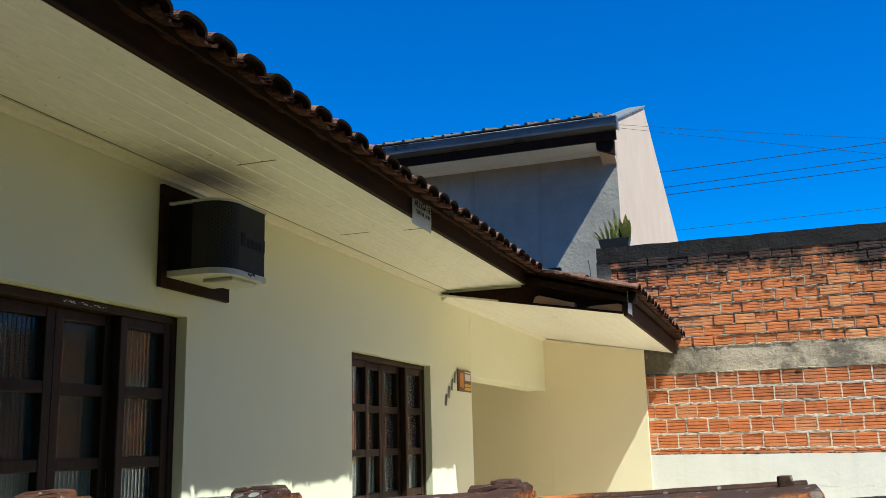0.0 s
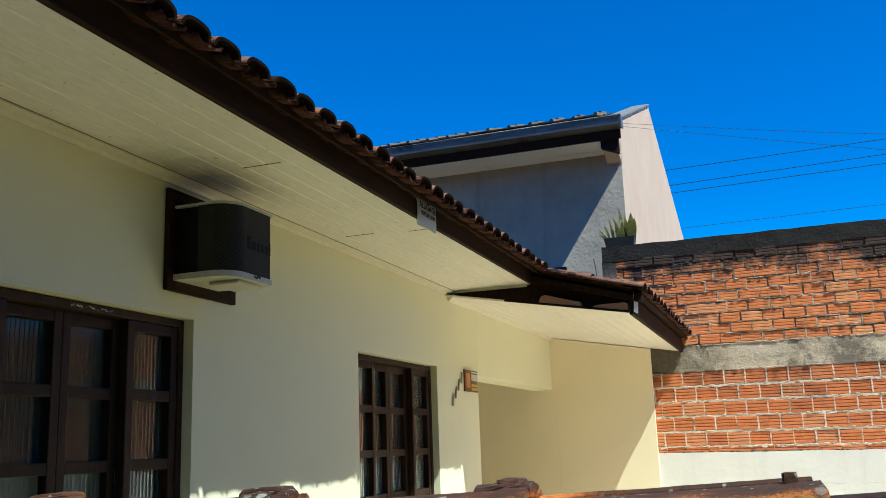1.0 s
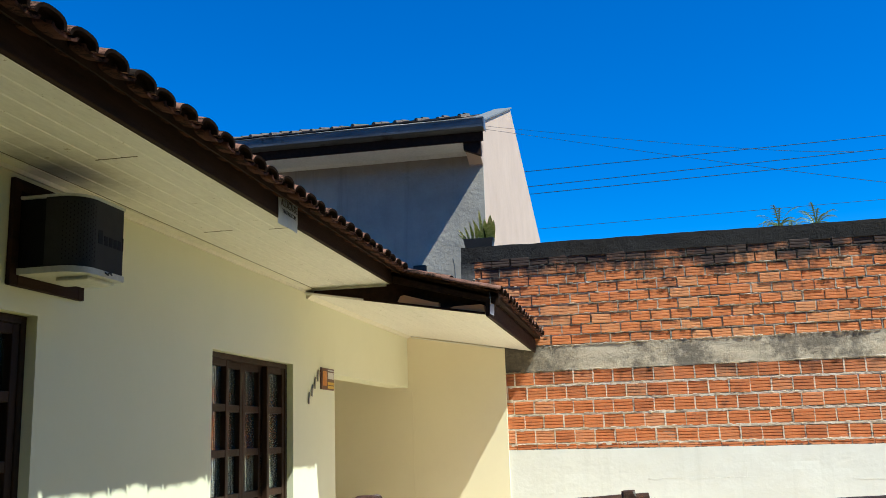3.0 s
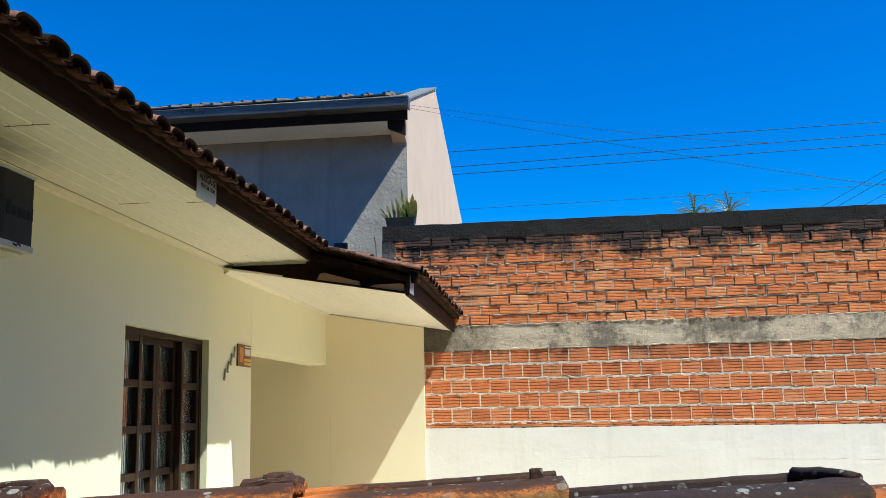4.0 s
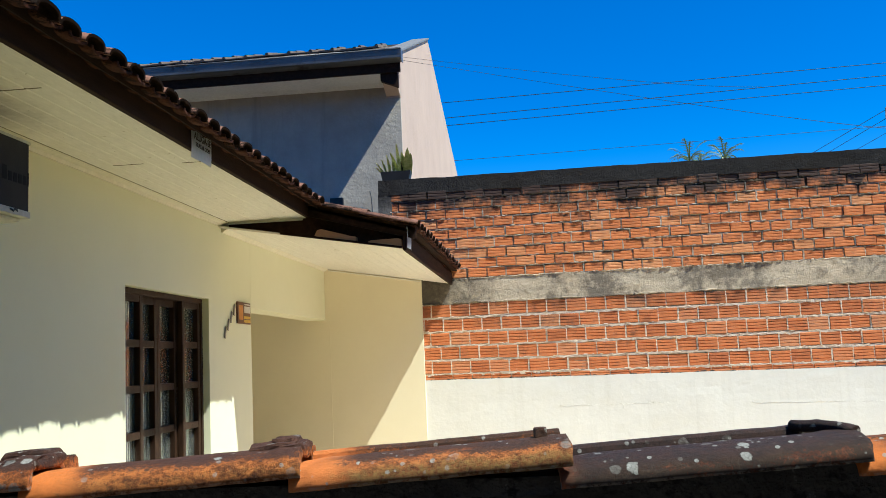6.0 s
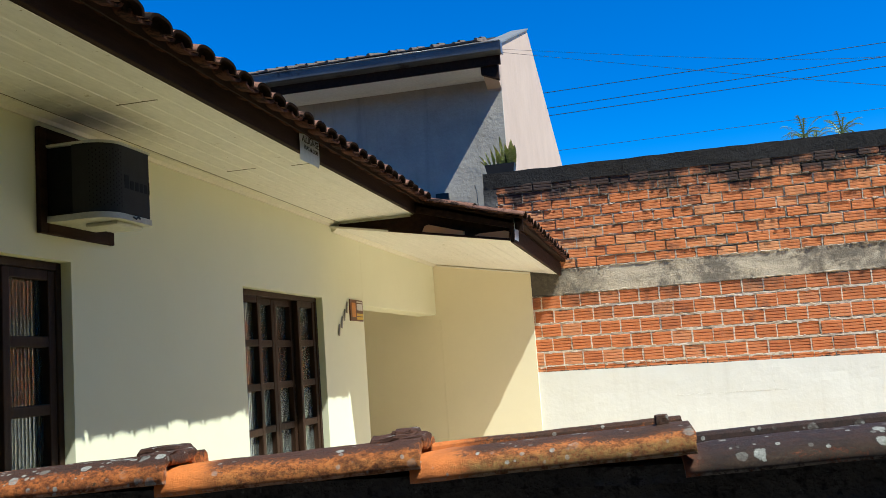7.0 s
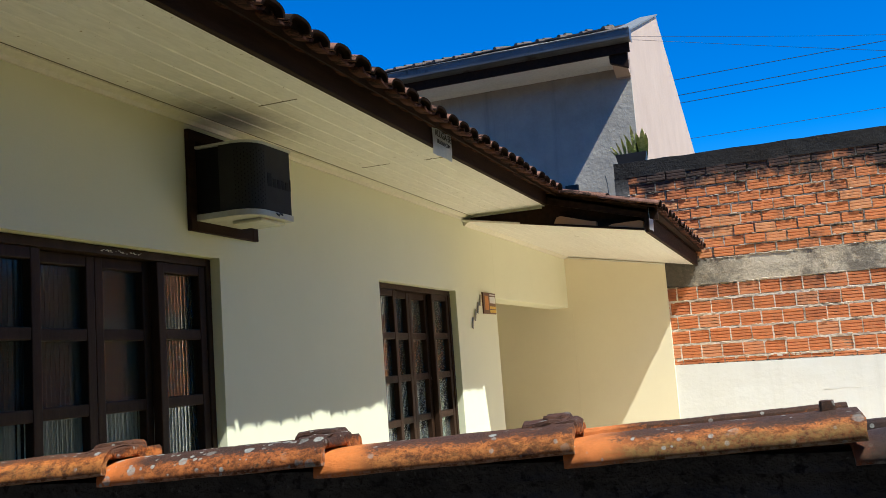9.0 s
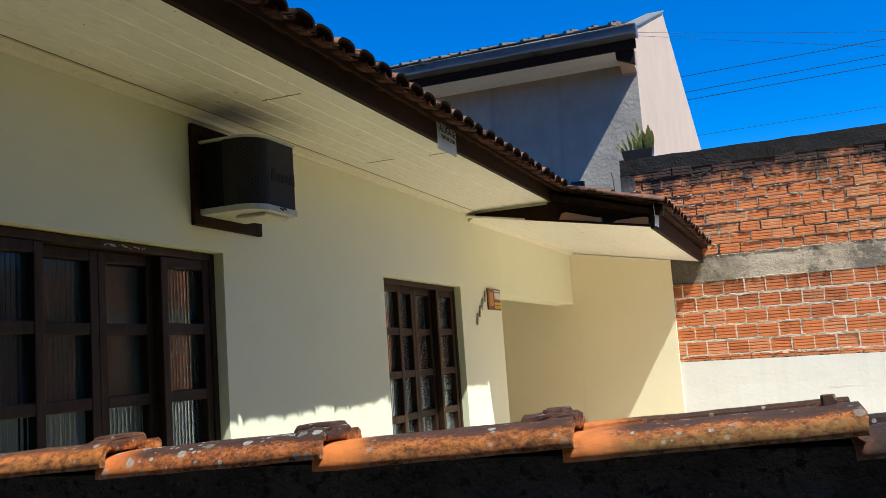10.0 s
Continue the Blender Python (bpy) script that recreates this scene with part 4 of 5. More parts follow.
def rough_slab(x0, x1, y0, y1, z0, z1, step, amp, seed):
    """A slab whose front and top are uneven like trowelled cement."""
    bm = bmesh.new()
    nx, nz = max(1, int((x1 - x0) / step)), max(1, int(round((z1 - z0) / step)))
    front = [[None] * (nx + 1) for _ in range(nz + 1)]
    for j in range(nz + 1):
        for i in range(nx + 1):
            x, z = x0 + (x1 - x0) * i / nx, z0 + (z1 - z0) * j / nz
            d = noise.noise(Vector((x * 2.2 + seed, z * 3.1, 0.3))) * amp + noise.noise(Vector((x * 9 + seed, z * 9, 5.3))) * amp * 0.6
            dz = noise.noise(Vector((x * 4.1 + seed, 7.7 + j * 0.01, 1.1))) * amp * 1.2 if j in (0, nz) else 0
            front[j][i] = bm.verts.new((x, y0 + d, z + dz))
    for j in range(nz):
        for i in range(nx):
            bm.faces.new((front[j][i], front[j][i + 1], front[j + 1][i + 1], front[j + 1][i]))
    top = [bm.verts.new((v.co.x, y1, v.co.z)) for v in front[nz]]
    bot = [bm.verts.new((v.co.x, y1, v.co.z)) for v in front[0]]
    for i in range(nx):
        bm.faces.new((front[nz][i], front[nz][i + 1], top[i + 1], top[i]))
        bm.faces.new((front[0][i + 1], front[0][i], bot[i], bot[i + 1]))
    bm.faces.new([front[j][0] for j in range(nz + 1)] + [top[0], bot[0]])
    bm.faces.new([bot[nx], top[nx]] + [front[j][nx] for j in range(nz, -1, -1)])
    bm.faces.new(top[::-1] + bot)
    bmesh.ops.recalc_face_normals(bm, faces=bm.faces)
    return bm


white_base = part("white_base", rough_slab(1.035, WX1, -0.012, 0.17, 0.0, Z_BASE + 0.004, 0.09, 0.004, 3.0), WHITE_PLASTER, bw, "white painted rough plaster base")
for x0, z0, x1, z1 in ((3.03, 1.40, 3.04, 1.05), (3.33, 1.40, 3.34, 1.08), (2.4, 1.10, 3.6, 1.09), (4.3, 1.06, 5.6, 1.02)):
    cr = bmesh.new()
    n = 14
    pts = [(x0 + (x1 - x0) * k / n, -0.0130, z0 + (z1 - z0) * k / n + 0.015 * noise.noise(Vector((k * 0.9 + x0, z0, 2.0)))) for k in range(n + 1)]
    tube(cr, pts, 0.0010, 4)
    part("trowel_ridge", cr, WHITE_PLASTER, bw, "thin ridge in the plaster")
lowb = part("lower_brickwork", rough_slab(WX0, WX1, 0.013, 0.165, Z_BASE, Z_LOW + 0.01, 0.05, 0.003, 8.0), MORTAR_LOW, bw, "lower brick courses in pale mortar")
upb = part("upper_brickwork", rough_slab(WX0, WX1, 0.017, 0.165, Z_BEAM - 0.01, Z_CAP + 0.01, 0.06, 0.004, 12.0), MORTAR_UP, bw, "upper brick courses in dark raked mortar")
part("concrete_beam", rough_slab(WX0, WX1, -0.004, 0.165, Z_LOW - 0.005, Z_BEAM + 0.005, 0.05, 0.010, 21.0), BEAM_CONCRETE, bw, "stained cast concrete tie beam")
part("concrete_cap", rough_slab(WX0 - 0.01, WX1, -0.006, 0.19, Z_CAP - 0.008, Z_TOP, 0.035, 0.0075, 33.0), CAP_CONCRETE, bw, "mould-blackened cement cap")

part("end_pier", rough_slab(WX0 - 0.015, WX0 + 0.13, -0.012, 0.168, Z_BEAM, Z_CAP, 0.03, 0.022, 51.0), CAP_CONCRETE, bw, "crumbling black-stained cement end of the wall")


def grooved_brick(w, h, depth, grooves, seed, cut=0.008):
    """A hollow clay block on its side: combed face with grooves and rounded corners."""
    r = random.Random(seed)
    bm = bmesh.new()
    pts = [(depth, 0.0), (0.004, 0.0), (0.0, 0.004)]
    for g in range(grooves):
        z = h * (g + 1) / (grooves + 1)
        pts += [(0.0, z - 0.006), (cut, z - 0.002), (cut, z + 0.003), (0.0, z + 0.005)]
    pts += [(0.0, h - 0.004), (0.004, h), (depth, h)]
    extrude_profile(bm, pts, lambda p: Vector((0, p[0], p[1])), lambda p: Vector((w, p[0], p[1])))
    for v in bm.verts:
        v.co += Vector((r.uniform(-1, 1), 0, r.uniform(-1, 1))) * 0.0015
    bmesh.ops.recalc_face_normals(bm, faces=bm.faces)
    return bm


def ribbon(bm, a, b, mid, half, level, face=-0.0015):
    """A ragged band of mortar along a bed joint (level) or up a head joint."""
    n = max(2, int((b - a) / 0.022))
    prev = None
    for k in range(n + 1):
        t = a + (b - a) * k / n
        q = Vector((t * 31, mid * 53, 3.0 if level else 9.0))
        d = face + 0.0026 * noise.noise(q)
        lo = mid - half * (1 + 1.3 * noise.noise(q + Vector((0, 0, 5))))
        hi = mid + half * (1 + 1.3 * noise.noise(q + Vector((0, 0, 11))))
        pair = [bm.verts.new((t, d, w) if level else (w, d, t)) for w in (lo, hi)]
        pair += [bm.verts.new((t, 0.02, w) if level else (w, 0.02, t)) for w in (lo, hi)]
        if prev:
            for i, j in ((0, 1), (1, 3), (2, 0)):
                bm.faces.new((prev[i], prev[j], pair[j], pair[i]))
        prev = pair


def lay(parent, z0, z1, rows, hgt, meshes, tilt, jitter, x_end, proud, bed=None, face=-0.0015):
    """Courses of separate bricks up to x_end; farther along the wall they are joined into one mesh."""
    far = bmesh.new()
    joint = bmesh.new()
    pitch = 0.200
    rise = (z1 - z0) / rows
    for r in range(rows):
        z = z0 + (z1 - z0) * r / rows
        x = WX0 + 0.01 + (0.0 if r % 2 else -0.1) + rng.uniform(-0.02, 0.02)
        if bed:
            ribbon(joint, WX0 + 0.02, WX1 - 0.1, z + 0.006 - (rise - hgt) / 2, (rise - hgt) / 2 * 0.85, True, face if face < 0 else face + 0.006)
        while x < WX1 - 0.2:
            wob = 0.010 * math.sin(x * 1.3 + r) + 0.006 * math.sin(x * 3.7 + 2 * r)
            m = pose(x + rng.uniform(-0.003, 0.003), -proud + rng.uniform(-jitter, jitter), z + 0.006 + wob * 0.4 + rng.uniform(-0.0025, 0.0025),
                     tilt + rng.uniform(-1.3, 1.3), rng.uniform(-0.9, 0.9), rng.uniform(-0.9, 0.9))
            if x < WX0:
                x += pitch
                continue
            if bed and x < 8 and (face < 0 or rng.random() < 0.7):
                ribbon(joint, z + 0.002, z + rise, x + 0.193, 0.0060, False, face)
            me = meshes[rng.randrange(len(meshes))]
            if x < x_end:
                ob = new("brick", me)
                ob.parent, ob.matrix_basis = parent, m
            else:
                base = len(far.verts)
                far.from_mesh(me)
                far.verts.ensure_lookup_table()
                for v in far.verts[base:]:
                    v.co = m @ v.co
            x += pitch + rng.uniform(-0.002, 0.003)
    tagged(part("far_bricks", far, meshes[0].materials[0], parent), kind="stuff")
    if bed:
        bmesh.ops.recalc_face_normals(joint, faces=joint.faces)
        tagged(part("mortar_joint", joint, bed, parent, "pale ragged mortar"), kind="stuff")


low_meshes = [mesh_of("brick", grooved_brick(0.184 + 0.002 * s, 0.127 - 0.0025 * s, 0.09, 3, s), BRICK_LOW) for s in range(4)]
up_meshes = [mesh_of("brick", grooved_brick(0.178 + 0.003 * s, 0.084 + 0.0015 * s, 0.09, 2, s + 10, 0.0042), BRICK_UP) for s in range(5)]
thin_meshes = [mesh_of("brick", grooved_brick(0.190, 0.050, 0.09, 1, s + 30), BRICK_LOW) for s in range(3)]
lay(lowb, Z_BASE, Z_BASE + 0.060, 1, 0.05, thin_meshes, 0.0, 0.003, 6.2, 0.003)
lay(lowb, Z_BASE + 0.060, Z_LOW, 5, 0.119, low_meshes, 0.0, 0.0055, 6.2, 0.003, MORTAR_LOW, -0.0028)
lay(upb, Z_BEAM + 0.004, Z_CAP + 0.02, 9, 0.09, up_meshes, -2.4, 0.007, 6.2, 0.004, MORTAR_MID, 0.0005)


def mortar_blobs(parent, name, z0, z1, rows, count, mat, seed, size):
    """Lumps of mortar squeezed out of the joints."""
    r = random.Random(seed)
    bm = bmesh.new()
    for _ in range(count):
        row = r.randrange(rows)
        z = z0 + (z1 - z0) * row / rows + r.uniform(-0.004, 0.008)
        x = r.uniform(WX0 + 0.05, 6.6)
        s = size * r.uniform(0.4, 1.2)
        sx, sz = s * r.uniform(1.2, 3.5), s * 0.6
        res = bmesh.ops.create_icosphere(bm, subdivisions=1, radius=1.0)
        for v in res["verts"]:
            k = 1 + 0.5 * noise.noise(v.co * 1.7 + Vector((x * 31, z * 17, 0)))
            v.co = Vector((x + v.co.x * sx * k, -0.004 + v.co.y * s * 0.8 * k, z + v.co.z * sz * k))
    return tagged(part(name, bm, mat, parent), kind="stuff")


mortar_blobs(lowb, "mortar_lump", Z_BASE + 0.06, Z_LOW, 5, 760, MORTAR_LUMP, 5, 0.0085)
mortar_blobs(upb, "mortar_lump", Z_BEAM, Z_CAP + 0.02, 9, 1100, MORTAR_MID, 6, 0.009)


mortar_blobs(lowb, "beam_crumb", Z_LOW, Z_LOW + 0.1, 1, 150, BEAM_CONCRETE, 15, 0.014)
mortar_blobs(upb, "beam_crumb", Z_BEAM + 0.002, Z_BEAM + 0.1, 1, 150, BEAM_CONCRETE, 16, 0.013)
mortar_blobs(lowb, "grime_lump", Z_BASE + 0.004, Z_BASE + 0.06, 1, 90, DARK_RENDER, 12, 0.0095)



def fall(x):
    """How far the top of the white base falls along the wall."""
    return 0.018 + 0.0105 * (x - 1.0)


for ob in (lowb, *lowb.children):
    if ob.name.startswith("brick"):
        ob.matrix_basis = Matrix.Translation((0, 0, -fall(ob.location.x) * max(0.0, min(1.0, (Z_LOW - 0.12 - ob.location.z) / (Z_LOW - 0.12 - Z_BASE))))) @ ob.matrix_basis
    else:
        for v in ob.data.vertices:
            v.co.z -= fall(v.co.x) * max(0.0, min(1.0, (Z_LOW - v.co.z) / (Z_LOW - Z_BASE)))
for v in white_base.data.vertices:
    v.co.z -= fall(v.co.x) * max(0.0, 1 - (Z_BASE - v.co.z) / 0.3)

# ---------------------------------------------------------------- planter on the wall
pl = thing("planter", (0.80, YE + 0.075, Z_TOP - 0.006), "black plastic trough of snake plants on the wall end", "planter")
tr = bmesh.new()
outer = [(-0.155, -0.06), (0.155, -0.06), (0.155, 0.06), (-0.155, 0.06)]
v0 = [tr.verts.new((x * 0.92, y * 0.9, 0.0)) for x, y in outer]
v1 = [tr.verts.new((x * 1.05, y * 1.1, 0.105)) for x, y in outer]
v2 = [tr.verts.new((x * 0.98, y * 0.95, 0.105)) for x, y in outer]
v3 = [tr.verts.new((x * 0.95, y * 0.9, 0.08)) for x, y in outer]
for a, b in ((v0, v1), (v1, v2), (v2, v3)):
    for i in range(4):
        tr.faces.new((a[i], a[(i + 1) % 4], b[(i + 1) % 4], b[i]))
tr.faces.new(v0[::-1])
tr.faces.new(v3)
part("trough", tr, POT, pl)


def sword_leaf(h, w, lean, turn, x, y):
    bm = bmesh.new()
    n = 7
    L, R = [], []
    for i in range(n + 1):
        t = i / n
        ww = w * (0.55 + 1.1 * t - 1.65 * t ** 3) if t < 1 else 0.001
        ww = max(ww * 1.5, 0.001)
        bend = lean * t ** 1.6
        L.append(bm.verts.new((-ww, 0.006 * math.sin(3 * t) + bend * 0.3, t * h)))
        R.append(bm.verts.new((ww, 0.006 * math.sin(3 * t) + bend * 0.3, t * h)))
        for v in (L[-1], R[-1]):
            v.co.x += bend
    for i in range(n):
        bm.faces.new((L[i], R[i], R[i + 1], L[i + 1])).smooth = True
    bmesh.ops.solidify(bm, geom=bm.faces[:], thickness=0.004)
    bmesh.ops.transform(bm, matrix=pose(x, y, 0.07, 0, 0, turn), verts=bm.verts)
    return bm


r = random.Random(9)
for i, (x, h, w, lean) in enumerate(((0.125, 0.30, 0.026, 0.01), (0.09, 0.26, 0.022, -0.03), (0.145, 0.24, 0.022, 0.02), (0.045, 0.34, 0.018, -0.05), (0.06, 0.22, 0.018, 0.03),
                                     (-0.02, 0.20, 0.012, -0.02), (-0.06, 0.22, 0.012, -0.05), (-0.10, 0.17, 0.011, -0.07), (-0.13, 0.14, 0.010, -0.09), (0.02, 0.25, 0.015, -0.10),
                                     (-0.08, 0.13, 0.010, 0.03), (-0.14, 0.10, 0.009, -0.10))):
    part("leaf", sword_leaf(h, w, lean, r.uniform(5, 50), x, r.uniform(-0.03, 0.03)), LEAF_DARK if i in (4,) else LEAF, pl)


# ---------------------------------------------------------------- front wall with tile coping
FA = math.degrees(math.atan(0.09))
FORG = (1.16, 1.405 + 0.09 * 1.16, 0)     # a joint on the near lower edge of the coping
fw = thing("wall_front", FORG, "low dark stained front wall under a clay tile coping", "wall", kind="structure", turn=FA)
part("wall_body", box((-7.0, 0.05, 0.0), (9.0, 0.18, 1.416)), DARK_RENDER, fw)
bed = rough_slab(-7.0, 9.0, 0.034, 0.135, 1.415, 1.441, 0.05, 0.003, 71.0)
part("mortar_bed", bed, DARK_RENDER, fw, "dark mortar bed under the coping tiles")
cp = thing("tile_coping", (FORG[0], FORG[1], 1.430), "row of weathered orange clay coping tiles with lichen", "coping", turn=FA)


TILE_L = 0.401               # each tile reaches a little over the next one


def coping_tile(seed, rib, flare):
    """A roman-type tile laid lengthwise: a low broad barrel over the wall, rear rib, narrow neck at one end, wide mouth at the other."""
    bm = bmesh.new()

    def ring_at(x):
        t = x / TILE_L
        neck = 0.004 * max(0.0, 1 - x / 0.05)
        mouth = flare * min(1.0, max(0.0, (x - TILE_L + 0.05) / 0.016))
        rad, high = 0.062 + 0.003 * t - neck + mouth * 0.4, 0.0385 - neck + mouth
        prof = []
        for k in range(15):
            a = math.pi * k / 14
            c, h = -math.cos(a), math.sin(a)
            prof.append((0.066 + math.copysign(abs(c) ** 0.82, c) * rad, max(0.0, h) ** 0.72 * high))
        prof[-1] = (prof[-1][0], 0.014)
        prof += [(0.140, 0.012), (0.146, rib - 0.004), (0.151, rib), (0.170, rib), (0.175, rib - 0.006), (0.176, -0.008), (0.125, -0.008)]
        for k in range(13, 0, -1):
            a = math.pi * k / 14
            c, h = -math.cos(a), math.sin(a)
            prof.append((0.066 + math.copysign(abs(c) ** 0.82, c) * (rad - 0.012), max(0.0, h) ** 0.72 * (high - 0.012)))
        prof.append((0.066 - rad + 0.011, -0.002))
        return prof

    xs = [0.0, 0.012, 0.03, 0.05] + [0.05 + (TILE_L - 0.10) * k / 12 for k in range(1, 13)] + [TILE_L - 0.042, TILE_L - 0.034, TILE_L - 0.015, TILE_L - 0.004, TILE_L]
    rings = []
    for x in xs:
        ring = []
        for y, z in ring_at(x):
            q = Vector((x * 14 + seed * 3.1, y * 22, z * 22))
            d = noise.noise(q) * 0.0018 + noise.noise(q * 5) * 0.0006
            chip = 0.004 * noise.noise(Vector((y * 60, z * 60, seed))) if x > TILE_L - 0.003 else 0.0
            ring.append(bm.verts.new((x + d * 0.5 + chip, y + d * 0.4, z + d)))
        rings.append(ring)
    n = len(rings[0])
    for a, b in zip(rings, rings[1:]):
        for k in range(n):
            f = bm.faces.new((a[k], a[(k + 1) % n], b[(k + 1) % n], b[k]))
            f.smooth = k < 14
    bm.faces.new(rings[0][::-1])
    bm.faces.new(rings[-1])
    bmesh.ops.recalc_face_normals(bm, faces=bm.faces)
    return bm


def clod(bm, lo, hi, seed, amp=0.004):
    """A broken, worn lump of clay filling a box."""
    one = bmesh.new()
    bmesh.ops.create_cube(one, size=1.0)
    bmesh.ops.subdivide_edges(one, edges=one.edges[:], cuts=4, use_grid_fill=True)
    lo, hi = Vector(lo), Vector(hi)
    for v in one.verts:
        p = v.co.copy()
        soft = 1 - 0.16 * max(0.0, p.x * p.x + p.y * p.y + p.z * p.z - 0.40) / 0.35
        p = Vector([lo[a] + (hi[a] - lo[a]) * (p[a] * soft + 0.5) for a in range(3)])
        q = p * 60 + Vector((seed * 1.7, 0, 0))
        p += Vector((noise.noise(q), noise.noise(q + Vector((9, 0, 0))), noise.noise(q + Vector((0, 9, 0))))) * amp
        v.co = p
    tmp = bpy.data.meshes.new("clod")
    one.to_mesh(tmp)
    one.free()
    bm.from_mesh(tmp)
    bpy.data.meshes.remove(tmp)
    return bm


def coping_lug(kind, seed):
    bm = bmesh.new()
    e = TILE_L
    if kind == 0:      # two broken layers over the mouth
        clod(bm, (e - 0.085, 0.094, 0.022), (e - 0.006, 0.146, 0.0485), seed, 0.0024)
        clod(bm, (e - 0.056, 0.030, 0.022), (e + 0.003, 0.134, 0.0420), seed + 5, 0.0028)
    elif kind == 1:    # single square nib
        clod(bm, (e - 0.046, 0.054, 0.030), (e - 0.027, 0.082, 0.0535), seed, 0.0012)
    elif kind == 2:    # long dark nib bent over
        path = [(e - 0.052 + 0.0065 * k, 0.150 - 0.0125 * k, 0.0425 + 0.004 * math.sin(k * 0.4) - 0.0006 * k) for k in range(9)]
        tube(bm, path, 0.0100, 9, 0.85)
        for v in bm.verts:
            v.co += Vector((0, 0, 0.0022 * noise.noise(v.co * 70)))
    else:              # crumbled mortar heap
        clod(bm, (e - 0.082, 0.050, 0.020), (e - 0.014, 0.118, 0.0455), seed, 0.0045)
        clod(bm, (e - 0.052, 0.080, 0.024), (e - 0.012, 0.130, 0.0510), seed + 3, 0.0038)
        clod(bm, (e - 0.036, 0.040, 0.022), (e + 0.004, 0.115, 0.0440), seed + 5, 0.0042)
    return bm


KINDS = {-1: 0, 0: 0, 1: 3, 2: 1, 3: 2, 4: 3, 5: 1}
RIB = {-1: 0.034, 0: 0.034, 1: 0.030, 2: 0.0415, 3: 0.0430}
CLAY = {-1: COPING_ORANGE, 0: COPING_LICHEN, 1: COPING_TILE, 2: COPING_MOSS, 3: COPING_DARK, 4: COPING_ORANGE, -2: COPING_LICHEN, -3: COPING_DARK}
for i in range(-9, 14):
    matl = CLAY.get(i, (COPING_TILE, COPING_LICHEN, COPING_DARK)[i % 3])
    ob = part("coping_tile", coping_tile(i + 20, RIB.get(i, 0.034), 0.0015 if i in (2, 3) else 0.004), matl, cp)
    later = i > 3          # the dark tile is a longer make, and the row sits lower from there on
    ob.matrix_basis = pose(i * 0.3835 - 0.002 + 0.034 * later, 0, 0.0055 - 0.0125 * (i > 2), 0.6 * math.sin(i * 2.1), -2.75, 0.35 * math.sin(i * 1.7))
    if i == 3:
        ob.scale.x = 1.08
    part("nib", coping_lug(KINDS.get(i, 0), i * 3.7), matl, ob, "broken clay nib at the tile end")

# ---------------------------------------------------------------- far things: palm, pole, wires
def palm(x, y, z, seed, count, size):
    th = thing("palm_tree", (x, y, 0), "distant palm tree top showing above the wall", "palm tree", "far palms")
    tk = bmesh.new()
    tube(tk, [(0, 0, 0), (0.1, 0, z * 0.5), (0, 0, z)], 0.16, 8, 0.7)
    part("trunk", tk, PALM_TRUNK, th)
    rr = random.Random(seed)
    crown = bmesh.new()
    for i in range(count):
        az = 2 * math.pi * i / count + rr.uniform(-0.2, 0.2)
        rise = rr.uniform(0.9, 2.0)
        d = Vector((math.cos(az), math.sin(az), 0))
        side = Vector((-d.y, d.x, 0))
        spine = [Vector((0, 0, z)) + d * size * t + Vector((0, 0, size * (rise * t - 0.9 * t * t))) for t in [k / 10 for k in range(11)]]
        for k in range(1, 11):
            p = spine[k]
            dirn = (spine[k] - spine[k - 1]).normalized()
            for s in (-1, 1):
                ln = size * 0.42 * (1 - abs(k / 10 - 0.45)) * rr.uniform(0.8, 1.1)
                tip = p + side * s * ln * 0.75 + dirn * ln * 0.55 - Vector((0, 0, ln * 0.30))
                wv = dirn * 0.026 * size
                a, b, c = crown.verts.new(p - wv), crown.verts.new(p + wv), crown.verts.new(tip)
                crown.faces.new((a, b, c))
        for k in range(10):
            q = [crown.verts.new(spine[k] + Vector((0, 0, 0.02))), crown.verts.new(spine[k + 1] + Vector((0, 0, 0.02))), crown.verts.new(spine[k + 1] + side * 0.05), crown.verts.new(spine[k] + side * 0.05)]
            crown.faces.new(q)
    part("crown", crown, PALM, th, "feathery green fronds")
    return th


palm(8.75, 40, 9.50, 2, 13, 0.8)
palm(10.2, 40, 9.45, 5, 12, 0.8)
palm(9.55, 42, 9.75, 8, 9, 0.5)

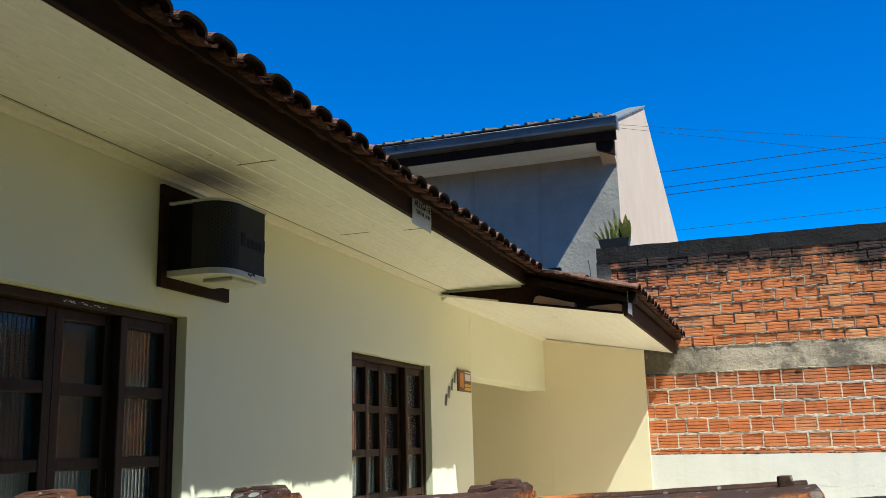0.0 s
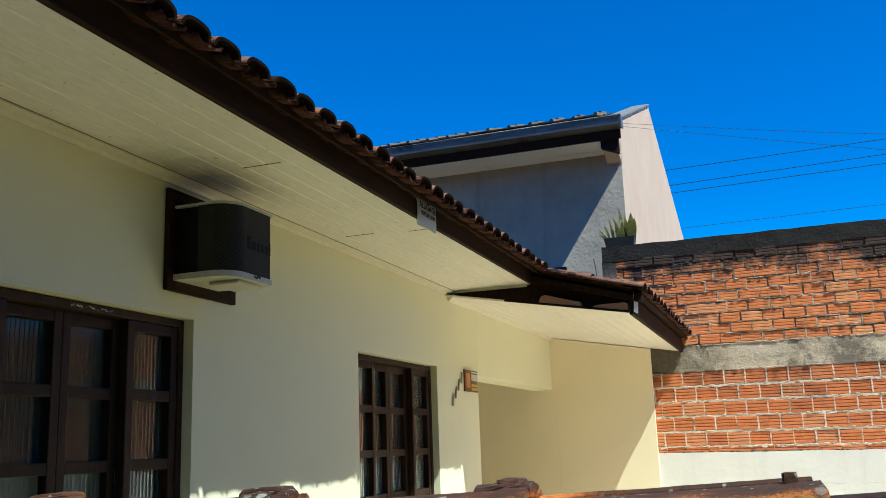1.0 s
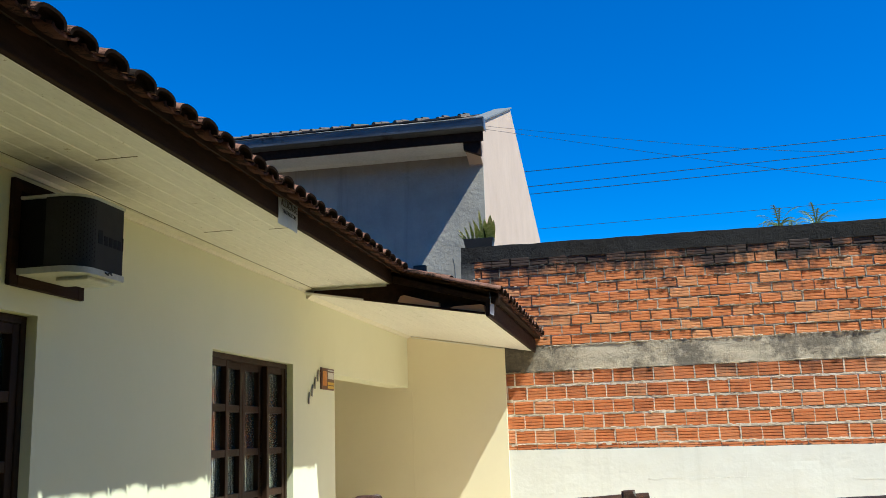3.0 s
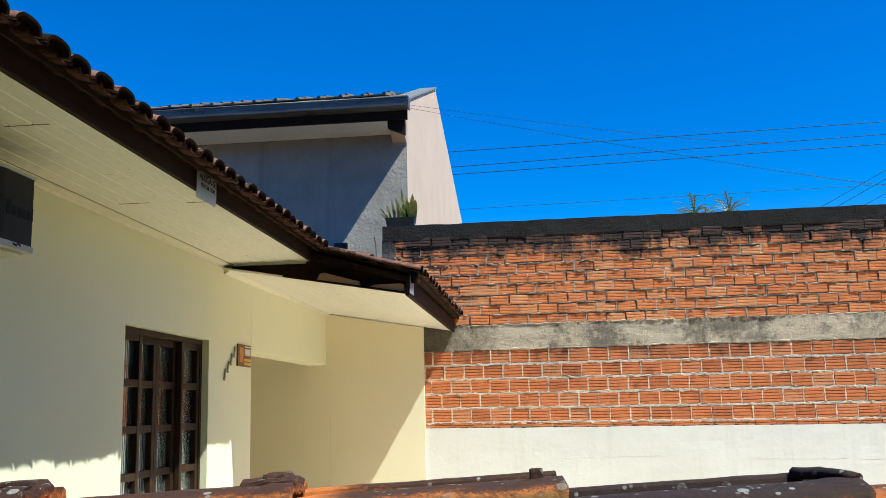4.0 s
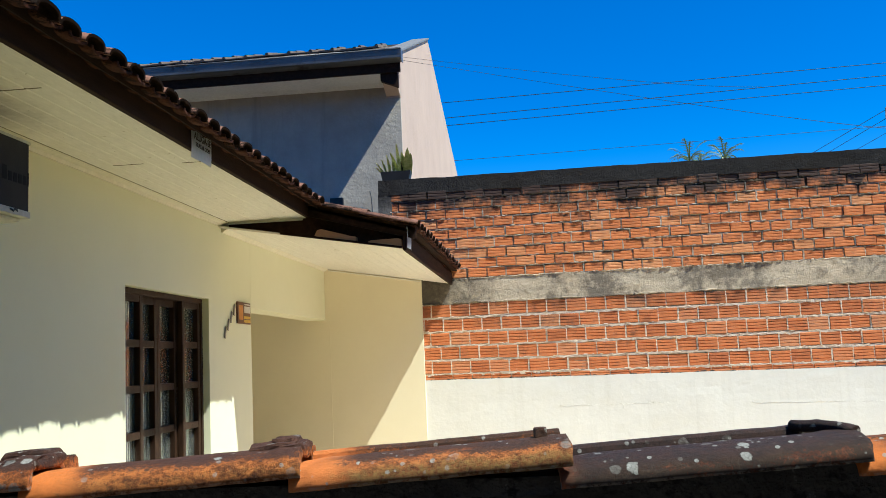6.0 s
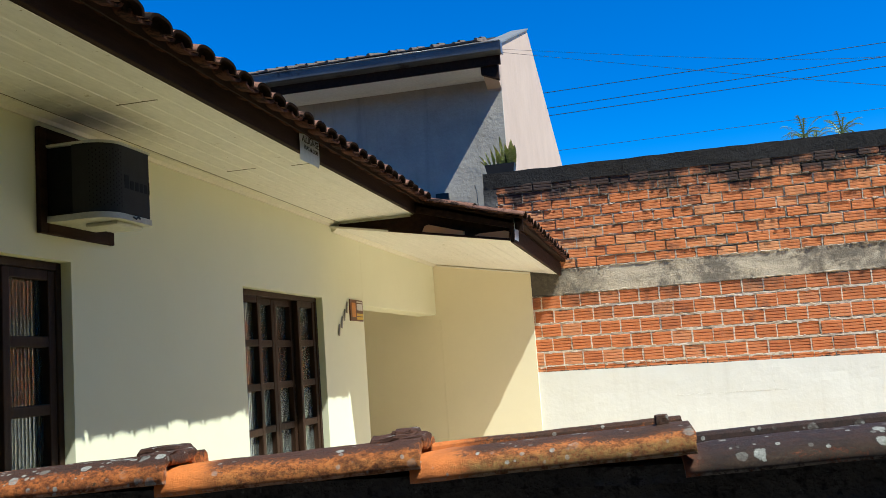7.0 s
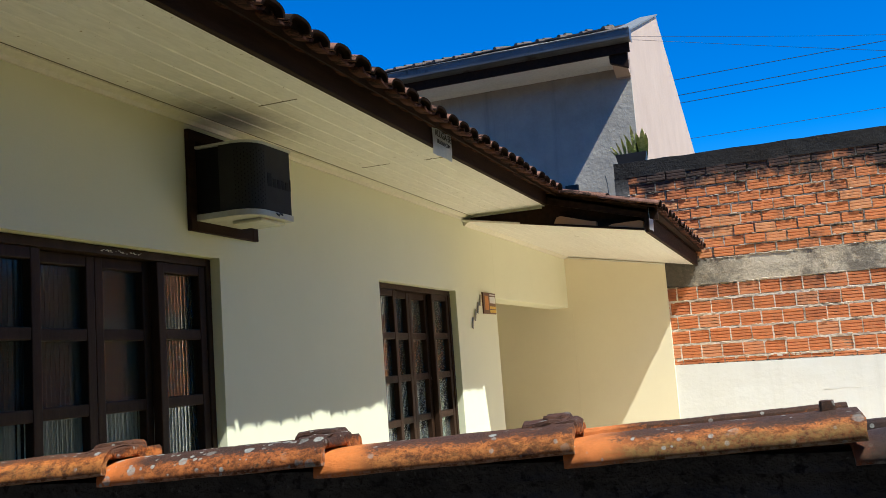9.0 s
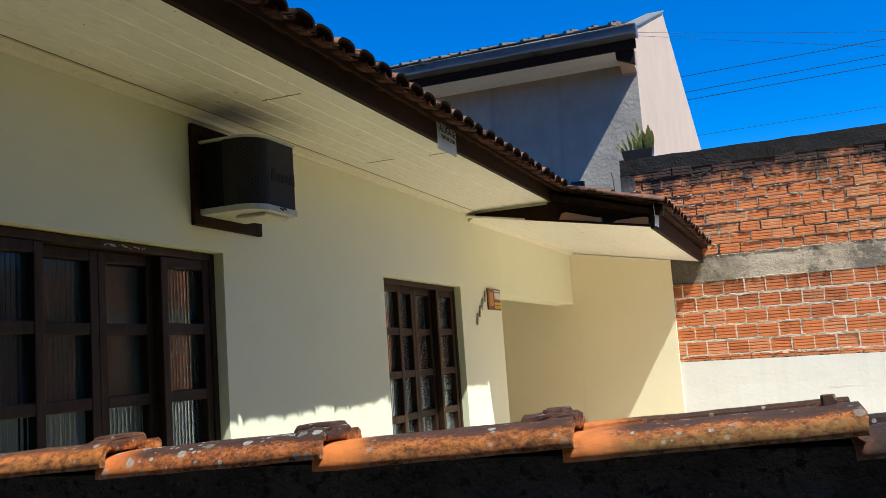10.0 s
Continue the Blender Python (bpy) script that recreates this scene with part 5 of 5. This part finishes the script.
pole = thing("utility_pole", (18.6, 40, 0), "concrete utility pole with a steel crossarm", "utility pole")
ptk = bmesh.new()
tube(ptk, [(0, 0, 0), (0, 0, 12.0)], 0.17, 10, 0.7)
part("post", ptk, POLE_CONCRETE, pole)
part("crossarm", box((-1.75, -0.06, 10.78), (1.2, 0.04, 10.90), 0.01), STEEL, pole, "galvanised steel crossarm")
for dx in (-1.68, -0.7, 1.0):
    ins = bmesh.new()
    tube(ins, [(dx, -0.01, 10.90), (dx, -0.01, 11.02), (dx, -0.01, 11.10), (dx, -0.01, 11.22)], 0.07, 8, 0.8)
    part("insulator", ins, STEEL, pole)


def wire(a, b, sag=0.15, radius=0.022, taper=1.0):
    a, b = Vector(a), Vector(b)
    cu = bmesh.new()
    pts = [a.lerp(b, k / 14) - Vector((0, 0, sag * 4 * (k / 14) * (1 - k / 14))) for k in range(15)]
    tube(cu, pts, radius, 5, taper)
    return solid("overhead_wire", cu, CABLE, "thin black overhead service wire against the sky", "wire", group="overhead wires")


def stretch_wire(p, q, lo, hi, sag=0.12, radius=0.012):
    """A straight wire through two known places, carried on from lo to hi in x."""
    p, q = Vector(p), Vector(q)
    f = lambda x: p + (q - p) * ((x - p.x) / (q.x - p.x))
    return wire(f(lo), f(hi), sag, radius)


stretch_wire((-1.44, 40, 12.81), (17.6, 40, 13.13), -14, 34, 0.0, 0.015)
stretch_wire((-1.33, 40, 12.12), (17.55, 40, 12.59), -14, 34, 0.0, 0.015)
stretch_wire((-1.21, 40, 11.78), (17.5, 40, 12.17), -14, 34, 0.0, 0.015)
stretch_wire((-1.0, 40, 10.20), (17.3, 40, 10.43), -14, 34, 0.0, 0.009)
wire((0.66, 11.6, 5.44), (12.0, 40, 12.48), 0.12, 0.0020, 6.0)
wire((0.66, 11.6, 5.40), (17.33, 40, 10.26), 0.10, 0.0022, 6.0)
wire((13.3, 41, 9.28), (16.90, 39.98, 11.13), 0.0, 0.011)
wire((13.9, 41, 9.24), (16.88, 39.98, 10.76), 0.0, 0.011)
wire((15.0, 41, 9.27), (18.5, 40, 10.98), 0.0, 0.011)
